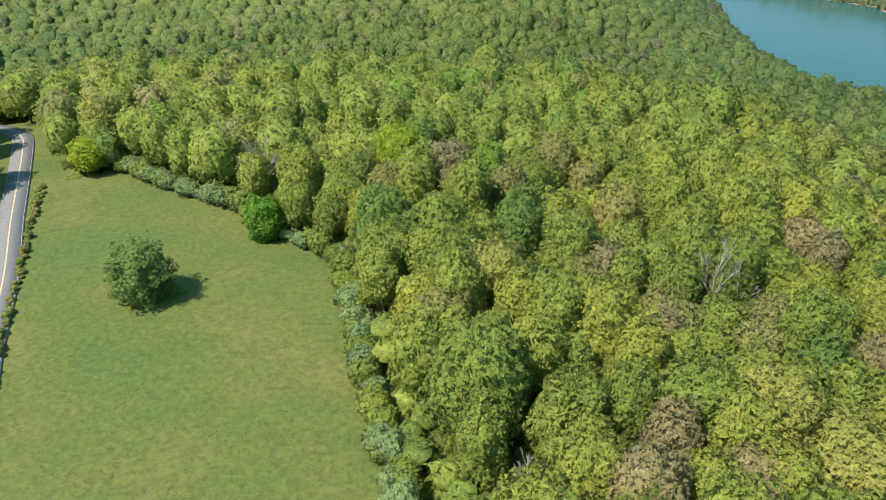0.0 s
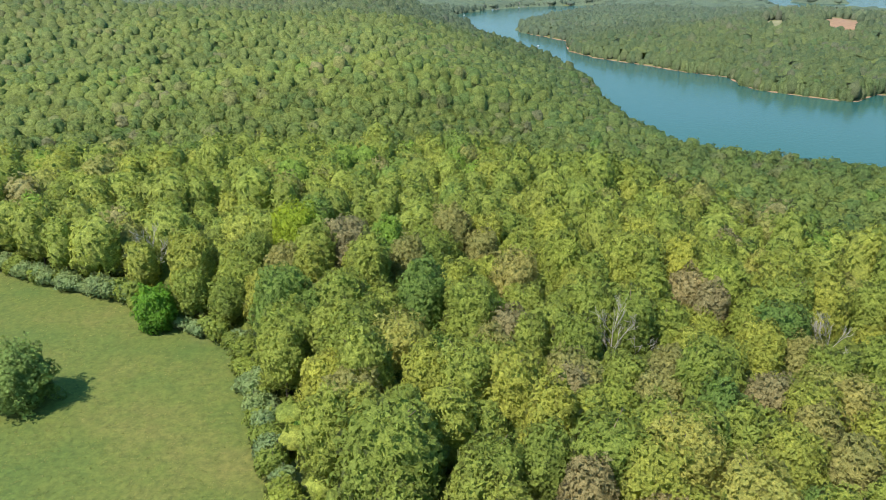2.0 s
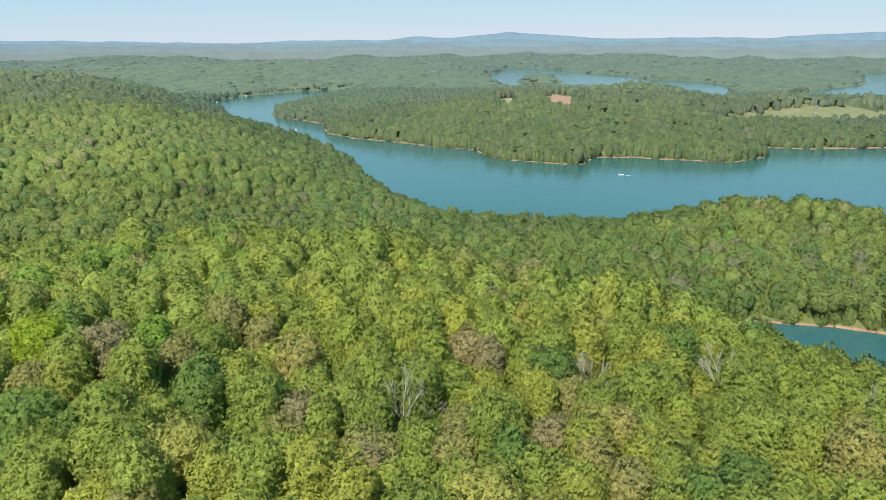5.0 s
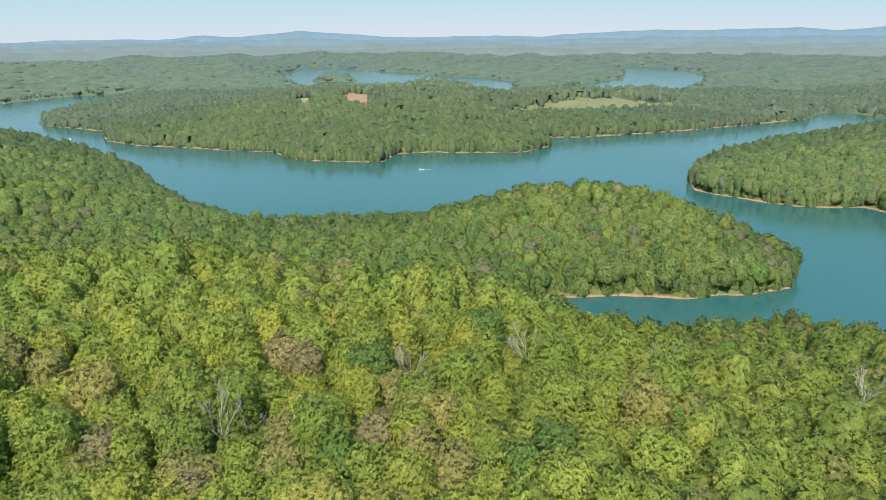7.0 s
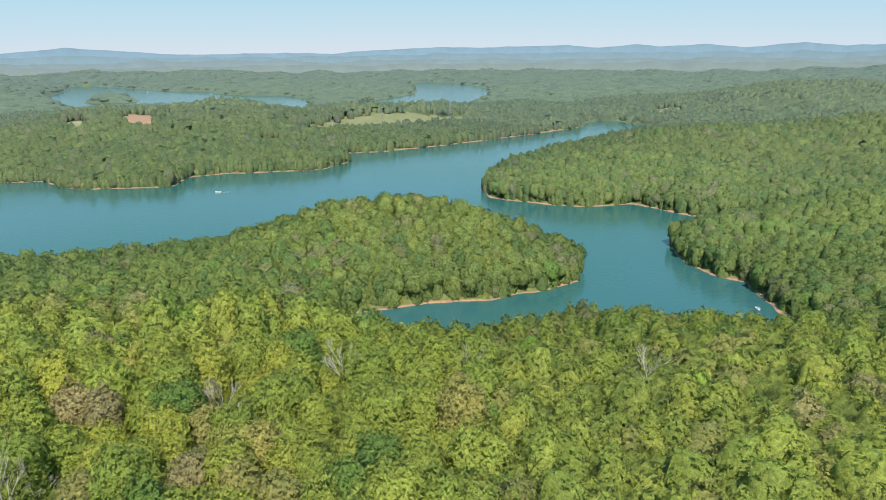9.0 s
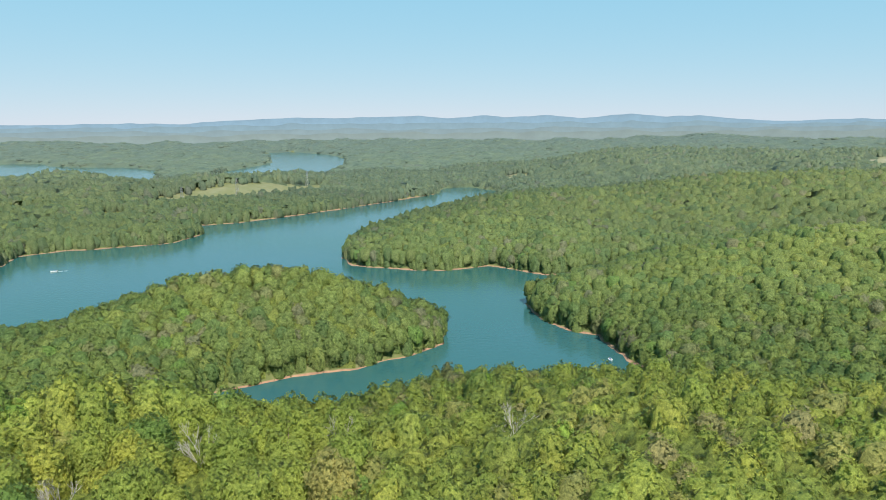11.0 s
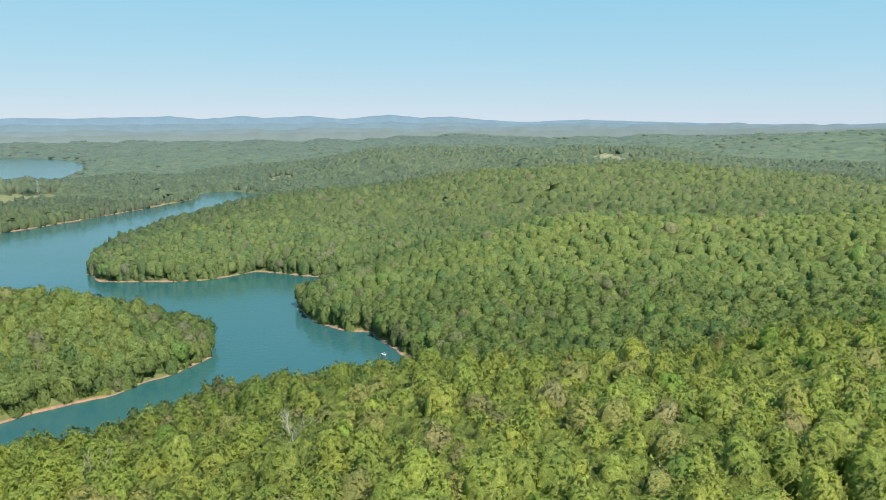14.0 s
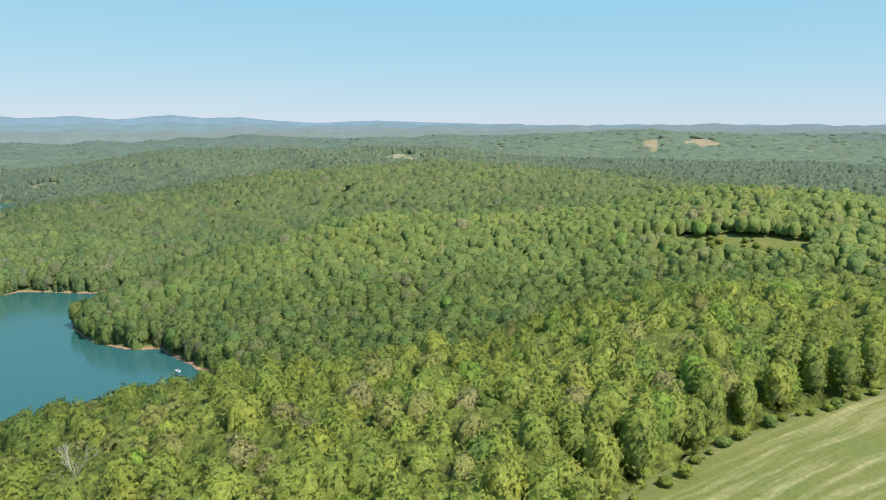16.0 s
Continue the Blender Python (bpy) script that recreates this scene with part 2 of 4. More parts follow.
def clearing(x, y, k):
    cx, cy, a, b, t = CLEARINGS[k]
    c, s = math.cos(radians(t)), math.sin(radians(t))
    u, v = (x - cx) * c + (y - cy) * s, -(x - cx) * s + (y - cy) * c
    return 1 - np.sqrt((u / a) ** 2 + (v / b) ** 2) * (1 + 0.25 * waves(x, y, 40, 20 + k, 2))


def road_distance(x, y):
    d2 = np.full(np.shape(x), 1e12)
    for (ax, ay), (bx, by) in zip(ROAD, ROAD[1:]):
        ex, ey = bx - ax, by - ay
        t = np.clip(((x - ax) * ex + (y - ay) * ey) / (ex * ex + ey * ey), 0, 1)
        d2 = np.minimum(d2, (x - ax - t * ex) ** 2 + (y - ay - t * ey) ** 2)
    return np.sqrt(d2)


def mesh_from(name, co, faces_n, idx, mats, attr=None, mat_idx=None, smooth=False, soft=None):
    """A mesh from arrays: points, corners per face, corner indices."""
    me = bpy.data.meshes.new(name)
    nf = len(idx) // faces_n
    me.vertices.add(len(co))
    me.vertices.foreach_set("co", np.ascontiguousarray(co, np.float32).ravel())
    me.loops.add(len(idx))
    me.loops.foreach_set("vertex_index", np.ascontiguousarray(idx, np.int32))
    me.polygons.add(nf)
    me.polygons.foreach_set("loop_start", np.arange(0, nf * faces_n, faces_n, dtype=np.int32))
    if mat_idx is not None:
        me.polygons.foreach_set("material_index", np.ascontiguousarray(mat_idx, np.int32))
    if smooth:
        me.polygons.foreach_set("use_smooth", np.ones(nf, bool))
    for m in mats:
        me.materials.append(m)
    if attr is not None:
        for key, val in attr.items():
            at = me.attributes.new(key, "FLOAT_COLOR", "POINT")
            at.data.foreach_set("color", np.ascontiguousarray(val, np.float32).ravel())
    if soft is not None:
        at = me.attributes.new("soft", "FLOAT_VECTOR", "POINT")
        at.data.foreach_set("vector", np.ascontiguousarray(soft, np.float32).ravel())
    me.update(calc_edges=True)
    return me


# ---- ground: one sheet to the horizon ----
def ground_material():
    m, n, l, p = material("ground")
    pos = position(n)
    a = n.new("ShaderNodeAttribute")
    a.attribute_name = "cover"
    sep = n.new("ShaderNodeSeparateColor")
    l.new(a.outputs["Color"], sep.inputs[0])
    xyz = n.new("ShaderNodeSeparateXYZ")
    l.new(pos, xyz.inputs[0])
    floor = ramp_node(n, l, noise_node(n, l, 0.15, 6, 0.65, pos), [(0.3, (0.075, 0.092, 0.026)), (0.55, (0.105, 0.12, 0.038)), (0.8, (0.17, 0.14, 0.085))])
    grass = ramp_node(n, l, noise_node(n, l, 0.035, 9, 0.7, pos), [(0.32, (0.06, 0.1, 0.015)), (0.5, (0.088, 0.112, 0.018)), (0.66, (0.125, 0.122, 0.028))])
    blades = ramp_node(n, l, noise_node(n, l, 0.9, 7, 0.85, pos), [(0.36, (0.6, 0.64, 0.55)), (0.64, (1.4, 1.33, 1.4))])
    grass = mix_node(n, l, 1.0, grass, blades, "MULTIPLY")
    # rows of cut hay
    across = math_node(n, l, "ADD", math_node(n, l, "MULTIPLY", xyz.outputs[0], 0.971), math_node(n, l, "MULTIPLY", xyz.outputs[1], 0.239))
    along_ = math_node(n, l, "SUBTRACT", math_node(n, l, "MULTIPLY", xyz.outputs[1], 0.971), math_node(n, l, "MULTIPLY", xyz.outputs[0], 0.239))
    streak = n.new("ShaderNodeCombineXYZ")
    l.new(math_node(n, l, "ADD", math_node(n, l, "MULTIPLY", across, 0.4), math_node(n, l, "MULTIPLY", noise_node(n, l, 0.03, 2, 0.5, pos), 3.0)), streak.inputs[0])
    l.new(math_node(n, l, "MULTIPLY", along_, 0.02), streak.inputs[1])
    row = ramp_node(n, l, noise_node(n, l, 1.0, 5, 0.65, streak.outputs[0]), [(0.47, (0, 0, 0)), (0.72, (1, 1, 1))])
    brk = ramp_node(n, l, noise_node(n, l, 0.5, 5, 0.75, pos), [(0.35, (0.3, 0.3, 0.3)), (0.6, (1, 1, 1))])
    row = mix_node(n, l, 1.0, row, brk, "MULTIPLY")
    hay = mix_node(n, l, row, mix_node(n, l, 0.3, grass, (0.16, 0.16, 0.045)), (0.31, 0.285, 0.145))
    grass = mix_node(n, l, sep.outputs[2], grass, hay)
    clay = ramp_node(n, l, noise_node(n, l, 0.2, 6, 0.6, pos), [(0.3, (0.17, 0.1, 0.065)), (0.55, (0.27, 0.16, 0.1)), (0.8, (0.31, 0.22, 0.15))])
    edge = math_node(n, l, "MULTIPLY", noise_node(n, l, 0.03, 4, 0.6, pos), 1.85)
    low = math_node(n, l, "SUBTRACT", 1.0, math_node(n, l, "DIVIDE", math_node(n, l, "SUBTRACT", math_node(n, l, "ADD", xyz.outputs[2], 0.55), edge), 0.4, True), True)
    c = mix_node(n, l, sep.outputs[0], floor, grass)
    c = mix_node(n, l, sep.outputs[1], c, clay)
    ex = n.new("ShaderNodeAttribute")
    ex.attribute_name = "worn"
    exs = n.new("ShaderNodeSeparateColor")
    l.new(ex.outputs["Color"], exs.inputs[0])
    worn = ramp_node(n, l, noise_node(n, l, 0.05, 6, 0.7, pos), [(0.35, (0.2, 0.19, 0.12)), (0.5, (0.28, 0.25, 0.19)), (0.65, (0.4, 0.36, 0.32))])
    c = mix_node(n, l, math_node(n, l, "MULTIPLY", low, exs.outputs[1]), c, clay)
    c = mix_node(n, l, exs.outputs[0], c, worn)
    l.new(c, p.inputs["Base Color"])
    p.inputs["Roughness"].default_value = 0.9
    return m


az = np.radians(np.concatenate([np.arange(-44, 154, 0.7), np.arange(154, 316, 4.5)]))
rad = np.concatenate([[0.0, 6.0], np.geomspace(14, 150, 40)[:-1], np.geomspace(150, 1350, 300)[:-1], np.geomspace(1350, 4930, 60)])
A2, R2 = np.meshgrid(az, rad)
gx, gy = (R2 * np.sin(A2)).ravel(), (R2 * np.cos(A2)).ravel()
gz, gs = land(gx, gy)
open_ = np.zeros(gx.shape)
bare_ = np.zeros(gx.shape)
worn_ = np.zeros(gx.shape)
for k in range(len(CLEARINGS)):
    v = np.clip(clearing(gx, gy, k) * 4 + 0.5, 0, 1)
    if k in (0, 1, 2, 3, 6, 7, 12, 13):
        worn_ = np.maximum(worn_, v * (0.3 if k in (2, 3) else 0.6 if k == 12 else 0.2 if k == 0 else 0.5))
    if k in (2, 3):
        bare_ = np.maximum(bare_, v * 0.55)
    if k in (5, 10):
        bare_ = np.maximum(bare_, v)
        open_ = np.maximum(open_, v)
    else:
        open_ = np.maximum(open_, v * (0.35 if k == 0 else 1.0))
open_ = np.maximum(open_, np.clip(poly_distance(gx, gy, FIELD) / 3 + 0.8, 0, 1))
open_ = np.maximum(open_, np.clip((14 - road_distance(gx, gy)) / 4, 0, 1))
na, nr = len(az), len(rad)
i0 = np.arange(nr - 1)[:, None] * na + np.arange(na)[None, :]
i1 = np.arange(nr - 1)[:, None] * na + (np.arange(na)[None, :] + 1) % na
quads = np.stack([i0, i0 + na, i1 + na, i1], -1)
cover = np.stack([open_, bare_, np.clip((40 - gy) / 40, 0, 1) * (poly_distance(gx, gy, FIELD) > -6), 0 * gx + 1], 1)
ground_me = mesh_from("ground", np.stack([gx, gy, gz], 1), 4, quads.reshape(-1), [ground_material()], {"cover": cover, "worn": np.stack([worn_, np.clip((1500 - np.hypot(gx, gy)) / 300, 0, 1), 0 * gx, 0 * gx + 1], 1)}, smooth=True)
ground = tagged(new("ground", ground_me), "rolling wooded hills with grassy clearings and red clay banks", "ground", kind="structure")


# ---- water ----
def water_material():
    m, n, l, p = material("lake_water")
    pos = position(n)
    c = ramp_node(n, l, noise_node(n, l, 0.004, 3, 0.5, pos), [(0.35, (0.021, 0.083, 0.076)), (0.65, (0.027, 0.09, 0.098))])
    l.new(c, p.inputs["Base Color"])
    p.inputs["Roughness"].default_value, p.inputs["IOR"].default_value = 0.12, 1.33
    bump = n.new("ShaderNodeBump")
    bump.inputs["Strength"].default_value, bump.inputs["Distance"].default_value = 0.35, 0.4
    l.new(noise_node(n, l, 0.25, 4, 0.6, pos), bump.inputs["Height"])
    l.new(bump.outputs["Normal"], p.inputs["Normal"])
    return m


wx, wy = np.meshgrid(np.linspace(60, 3200, 40), np.linspace(-120, 3000, 40))
wi = (np.arange(39)[:, None] * 40 + np.arange(39)[None, :]).ravel()
water_me = mesh_from("water", np.stack([wx.ravel(), wy.ravel(), 0 * wx.ravel()], 1), 4,
                     np.stack([wi, wi + 1, wi + 41, wi + 40], 1).ravel(), [water_material()])
tagged(new("water", water_me), "calm blue-green reservoir water with faint ripples", "lake", kind="structure")


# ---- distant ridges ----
# the blue of the haze is painted in, with emission to pale it
def hazy_ridge_material(name, colour, glow):
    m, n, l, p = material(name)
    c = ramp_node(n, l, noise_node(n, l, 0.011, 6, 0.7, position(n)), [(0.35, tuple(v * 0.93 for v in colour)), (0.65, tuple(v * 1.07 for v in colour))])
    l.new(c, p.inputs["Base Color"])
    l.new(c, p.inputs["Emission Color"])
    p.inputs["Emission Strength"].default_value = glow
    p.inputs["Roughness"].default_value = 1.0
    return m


def ridge(name, radius, profile, mat, label):
    a = np.radians(np.arange(-50, 160, 0.25))
    top = 130 + radius * np.tan(np.radians(profile(np.degrees(a))))
    x, y = radius * np.sin(a), radius * np.cos(a)
    co = np.concatenate([np.stack([x, y, 0 * x - 20], 1), np.stack([x, y, top], 1), np.stack([x * 1.01, y * 1.01, 0 * x - 20], 1)])
    n_ = len(a)
    i = np.arange(n_ - 1)
    idx = np.concatenate([np.stack([i, i + 1, i + 1 + n_, i + n_], 1), np.stack([i + n_, i + n_ + 1, i + 2 * n_ + 1, i + 2 * n_], 1)]).ravel()
    return tagged(new(name, mesh_from(name, co, 4, idx, [mat], smooth=True)), label, "mountain ridge", kind="structure")


def far_profile(d):
    u = np.interp(d, [-50, -20, 0, 13, 16, 20, 24, 26.4, 28.8, 33.5, 37.4, 41, 48.5, 52.4, 54.6, 60.4, 64, 70.6, 73.2, 76.1, 77.8, 81, 83.8, 87.4, 90.1, 92.5, 95.9, 98.2, 103.2, 107.8, 113.5, 132, 160],
                  [0.3, 0.1, 0.0, -0.22, -0.06, 0.0, 0.01, 0.28, 0.11, 0.58, 0.31, 0.04, 0.15, 0.04, 0.24, 0.5, 0.43, 0.59, 0.36, 0.58, 0.4, 0.57, 0.3, 0.6, 0.36, 0.43, 0.1, -0.06, 0.09, -0.08, -0.3, -0.55, -0.6])
    return u + 0.035 * waves(d * 100, 0 * d, 300, 31, 3)


def mid_profile(d):
    return -0.8 + 0.14 * waves(d * 100, 0 * d, 700, 33, 3)


ridge("backdrop_ridge", 4880, far_profile, hazy_ridge_material("far_ridge", (0.10, 0.16, 0.215), 0.2), "long blue hazy mountain ridge on the horizon")
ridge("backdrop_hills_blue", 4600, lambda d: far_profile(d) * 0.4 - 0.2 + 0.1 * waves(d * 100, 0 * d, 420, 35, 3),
      hazy_ridge_material("blue_hills", (0.095, 0.145, 0.18), 0.2), "hazy blue foothills before the ridge")
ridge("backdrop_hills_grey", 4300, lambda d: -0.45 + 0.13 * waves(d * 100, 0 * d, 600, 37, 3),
      hazy_ridge_material("grey_hills", (0.097, 0.136, 0.155), 0.2), "hazy grey-green rolling hills far off")
ridge("backdrop_hills", 3960, mid_profile, hazy_ridge_material("far_hills", (0.1, 0.132, 0.135), 0.17), "hazy blue-green wooded hills below the ridge")


# ---- trees ----
def tube(p0, p1, r0, r1, sides=5):
    """Points and triangles of a tapered limb."""
    p0, p1 = np.asarray(p0, float), np.asarray(p1, float)
    w = (p1 - p0) / (np.linalg.norm(p1 - p0) + 1e-9)
    u = np.cross(w, (0.3, 0.9, 0.1))
    u /= np.linalg.norm(u)
    v = np.cross(w, u)
    a = np.arange(sides) * 6.28319 / sides
    ring = np.cos(a)[:, None] * u + np.sin(a)[:, None] * v
    co = np.concatenate([p0 + ring * r0, p1 + ring * r1])
    i = np.arange(sides)
    j = (i + 1) % sides
    return co, np.concatenate([np.stack([i, j, j + sides], 1), np.stack([i, j + sides, i + sides], 1)])


def tubes(segs, sides=5):
    cos, tris, k = [], [], 0
    for s in segs:
        c, t = tube(*s, sides)
        cos.append(c)
        tris.append(t + k)
        k += len(c)
    return np.concatenate(cos), np.concatenate(tris)


def crown_shape(r, height, radius, low, bumps, rugged=0.3):
    """An egg-shaped crown: its middle, half width, half height, and the directions of its leafy bosses."""
    k = np.arange(bumps)
    z = 1 - 1.5 * (k + 0.5) / bumps
    a = k * 2.4 + r.uniform(0, 6.28)
    w = np.stack([np.sqrt(1 - z * z) * np.cos(a), np.sqrt(1 - z * z) * np.sin(a), z], 1) + r.normal(size=(bumps, 3)) * 0.16
    w /= np.linalg.norm(w, axis=1)[:, None]
    return (low + height) / 2, radius, (height - low) / 2, w, r.uniform(0.4, 1.0, bumps), rugged


def on_crown(shape, w):
    """Place and outward way on the crown in the direction w."""
    mid, radius, half, bosses, size, rugged = shape
    near = w @ bosses.T
    lump = (np.exp((near - 1) * 1.3 * len(bosses)) * size).max(1)
    rho = 1 - rugged * 0.67 + rugged * lump
    taper = 1 + 0.16 * np.where(w[:, 2] > 0, -w[:, 2], -0.5 * w[:, 2])
    p = w * rho[:, None] * np.array([radius, radius, half])
    shoulder = np.sqrt((1 - w[:, 2] ** 4 + 1e-4) / (1 - w[:, 2] ** 2 + 1e-4))
    p[:, :2] *= (taper * np.minimum(shoulder, 1.35))[:, None]
    k = near.argmax(1)
    out = w * np.array([1, 1, radius / half]) + 0.6 * (w - bosses[k])
    return p + np.array([0, 0, mid]), out / np.linalg.norm(out, axis=1)[:, None]


def ways(r, count, lowest):
    """Directions spread evenly over a sphere, none steeper down than lowest."""
    z = r.uniform(lowest, 1, count)
    a = r.uniform(0, 6.283, count)
    return np.stack([np.sqrt(1 - z * z) * np.cos(a), np.sqrt(1 - z * z) * np.sin(a), z], 1)


def leaves_on(r, shape, count, size, depth=0.25, lift=0.3, lowest=-0.75):
    """Sprays of leaves in the outer part of the crown: three points a spray."""
    p, out = on_crown(shape, ways(r, count, lowest))
    mid = np.array([0, 0, shape[0]])
    p = mid + (p - mid) * (1.03 - depth * r.random((count, 1)) ** 1.6)
    face = out + 0.75 * r.normal(size=(count, 3))
    face /= np.linalg.norm(face, axis=1)[:, None]
    u = np.cross(face, r.normal(size=(count, 3)))
    u /= np.linalg.norm(u, axis=1)[:, None]
    v = np.cross(face, u)
    s = size * r.uniform(0.6, 1.35, (count, 1))
    a = u * s
    c = -0.5 * u * s * r.uniform(0.7, 1.2, (count, 1))
    e = 0.8 * v * s * r.uniform(0.7, 1.1, (count, 1))
    flip = np.where((face * out).sum(1, keepdims=True) < 0, -1, 1)
    soft = 0.65 * out + 0.22 * face * flip + np.array([0, 0, lift])
    soft /= np.linalg.norm(soft, axis=1)[:, None]
    return np.stack([p + a, p + c + e, p + c - e], 1).reshape(-1, 3), np.repeat(soft, 3, 0)


def limbs_of(r, shape, height, low, girth):
    low = max(low, 1.0)
    segs = [((0, 0, -0.4), (0.1, 0.05, low + height * 0.25), girth * 1.25, girth * 0.85), ((0.1, 0.05, low + height * 0.25), (0.2, -0.1, height * 0.86), girth * 0.85, girth * 0.2)]
    tips, _ = on_crown(shape, ways(r, 11, -0.5))
    for x, y, z in tips[tips[:, 2] > 2.0]:
        z0 = max(low * 0.55, z - math.hypot(x, y) * 0.8 - 0.8)
        segs.append(((0.12, 0.0, z0), (x * 0.9, y * 0.9, z), girth * 0.4, girth * 0.1))
    return segs


def ico_sphere(level):
    bm = bmesh.new()
    bmesh.ops.create_icosphere(bm, subdivisions=level, radius=1.0)
    co = np.array([v.co[:] for v in bm.verts])
    tri = np.array([[v.index for v in f.verts] for f in bm.faces])
    bm.free()
    return co, tri


ICO = {1: ico_sphere(1), 2: ico_sphere(2), 3: ico_sphere(3)}


def heart_of(r, shape, level, core, rough, lift):
    """The dense inner foliage of a crown, closed, uneven, open below where nothing is seen."""
    v, tri = ICO[level]
    v = v @ np.array(Euler((0.62 + r.uniform(-0.1, 0.1), r.uniform(-0.1, 0.1), r.uniform(0, 6.28))).to_matrix()).T
    p, out = on_crown(shape, v)
    mid = np.array([0, 0, shape[0]])
    p = mid + (p - mid) * core * (1 + r.normal(size=(len(v), 1)) * rough)
    soft = 0.6 * out + r.normal(size=v.shape) * 0.15 + np.array([0, 0, lift])
    return p, tri[v[tri].mean(1)[:, 2] > -0.7], soft / np.linalg.norm(soft, axis=1)[:, None]


class Kind:
    """One tree shape at one fineness: a dense heart with loose sprays of leaves round it."""
    def __init__(self, seed, height, radius, low, bumps, tris, size, level=1, core=0.8, depth=0.3, lift=0.4, rough=0.06, rugged=0.3):
        r = np.random.default_rng(seed)
        self.shape = crown_shape(r, height, radius, low, bumps, rugged)
        self.co, self.tri, self.soft = heart_of(r, self.shape, level, core, rough, lift)
        self.core = len(self.tri)
        if tris:
            leaves, soft = leaves_on(r, self.shape, tris, size, depth, lift)
            self.tri = np.concatenate([self.tri, np.arange(len(leaves)).reshape(-1, 3) + len(self.co)])
            self.co, self.soft = np.concatenate([self.co, leaves]), np.concatenate([self.soft, soft])
        self.segs = limbs_of(r, self.shape, height, low, 0.017 * height)

    def slots(self):
        return (np.arange(len(self.tri)) >= self.core).astype(np.int32)

    def mesh(self, name, mat):
        return mesh_from(name, self.co, 3, self.tri.ravel(), [mat[0], mat[1]], mat_idx=self.slots(), soft=self.soft)


# height, width, foot of the crown
SHAPES = [(17, 5.5, 1.5), (16, 4.9, 1.5), (18, 6.0, 2), (15, 5.2, 1), (18, 4.5, 1.5), (14, 5.4, 1), (19, 5.2, 2), (16, 6.2, 1.5)]
NEAR = [Kind(100 + k, h, rd, lo - 1, 18, 2350, 0.5, 3, 0.82, 0.2, 0.5) for k, (h, rd, lo) in enumerate(SHAPES)]
HALF = [Kind(200 + k, h, rd, lo - 1, 10, 520, 0.7, 2, 0.87, 0.15, 0.5) for k, (h, rd, lo) in enumerate(SHAPES[:6])]
SLIM = [Kind(230 + k, h * 0.98, rd * 0.8, lo - 2, 8, 340, 0.64, 2, 0.88, 0.13, 0.8) for k, (h, rd, lo) in enumerate(SHAPES[:6])]
LOW_SHAPES = [(14, 5.2, 3), (13, 4.8, 2.5), (15, 5.4, 3), (12.5, 5.0, 2), (14, 4.6, 3), (13, 5.6, 3)]
BROAD = [Kind(250 + k, h, rd * 0.95, lo * 0.3, 7, 125, 0.9, 2, 0.88, 0.14, 0.5) for k, (h, rd, lo) in enumerate(LOW_SHAPES)]
MID = [Kind(300 + k, h, rd * 1.0, -0.5, 6, 26, 1.05, 2, 0.92, 0.1, 0.5) for k, (h, rd, lo) in enumerate(LOW_SHAPES)]
BANK = [Kind(350 + k, h, rd * 0.95, -5, 7, 60, 1.3, 2, 0.9, 0.12, 0.5) for k, (h, rd, lo) in enumerate(LOW_SHAPES)]
FAR = [Kind(400 + k, h, rd, lo, 4, 3, 1.7, 1, 1.04, 0.08, 0.8, 0.03) for k, (h, rd, lo) in enumerate([(14.5, 6.0, -6), (13, 5.5, -6), (15, 6.2, -6), (12.5, 5.8, -6)])]
FARBANK = [Kind(450 + k, h, rd, -6, 4, 4, 1.7, 1, 1.0, 0.08, 0.7, 0.05) for k, (h, rd) in enumerate([(12, 5.4), (10, 5.0), (13, 5.6)])]
SKYLINE = [Kind(500 + k, h, rd, lo, 3, 0, 4.0, 1, 1.0, 0.1, 1.2, 0.03) for k, (h, rd, lo) in enumerate([(12, 16, 0), (11, 14, 0), (13.5, 17, 0)])]

# leaf colours and how common each is
HUES = np.array([(0.2, 0.258, 0.053), (0.234, 0.286, 0.06), (0.265, 0.298, 0.06), (0.128, 0.205, 0.048), (0.252, 0.252, 0.09),
                 (0.17, 0.285, 0.045), (0.255, 0.23, 0.12), (0.3, 0.31, 0.085)])
SHARE = np.array([0.33, 0.33, 0.13, 0.06, 0.07, 0.05, 0.02, 0.01])
SHARE_FAR = np.array([0.42, 0.26, 0.05, 0.17, 0.06, 0.02, 0.02, 0.0])
HUE_WORDS = ["mid-green", "fresh light-green", "yellow-green", "dark-green", "olive-green", "bright green", "brownish budding", "golden-yellow"]


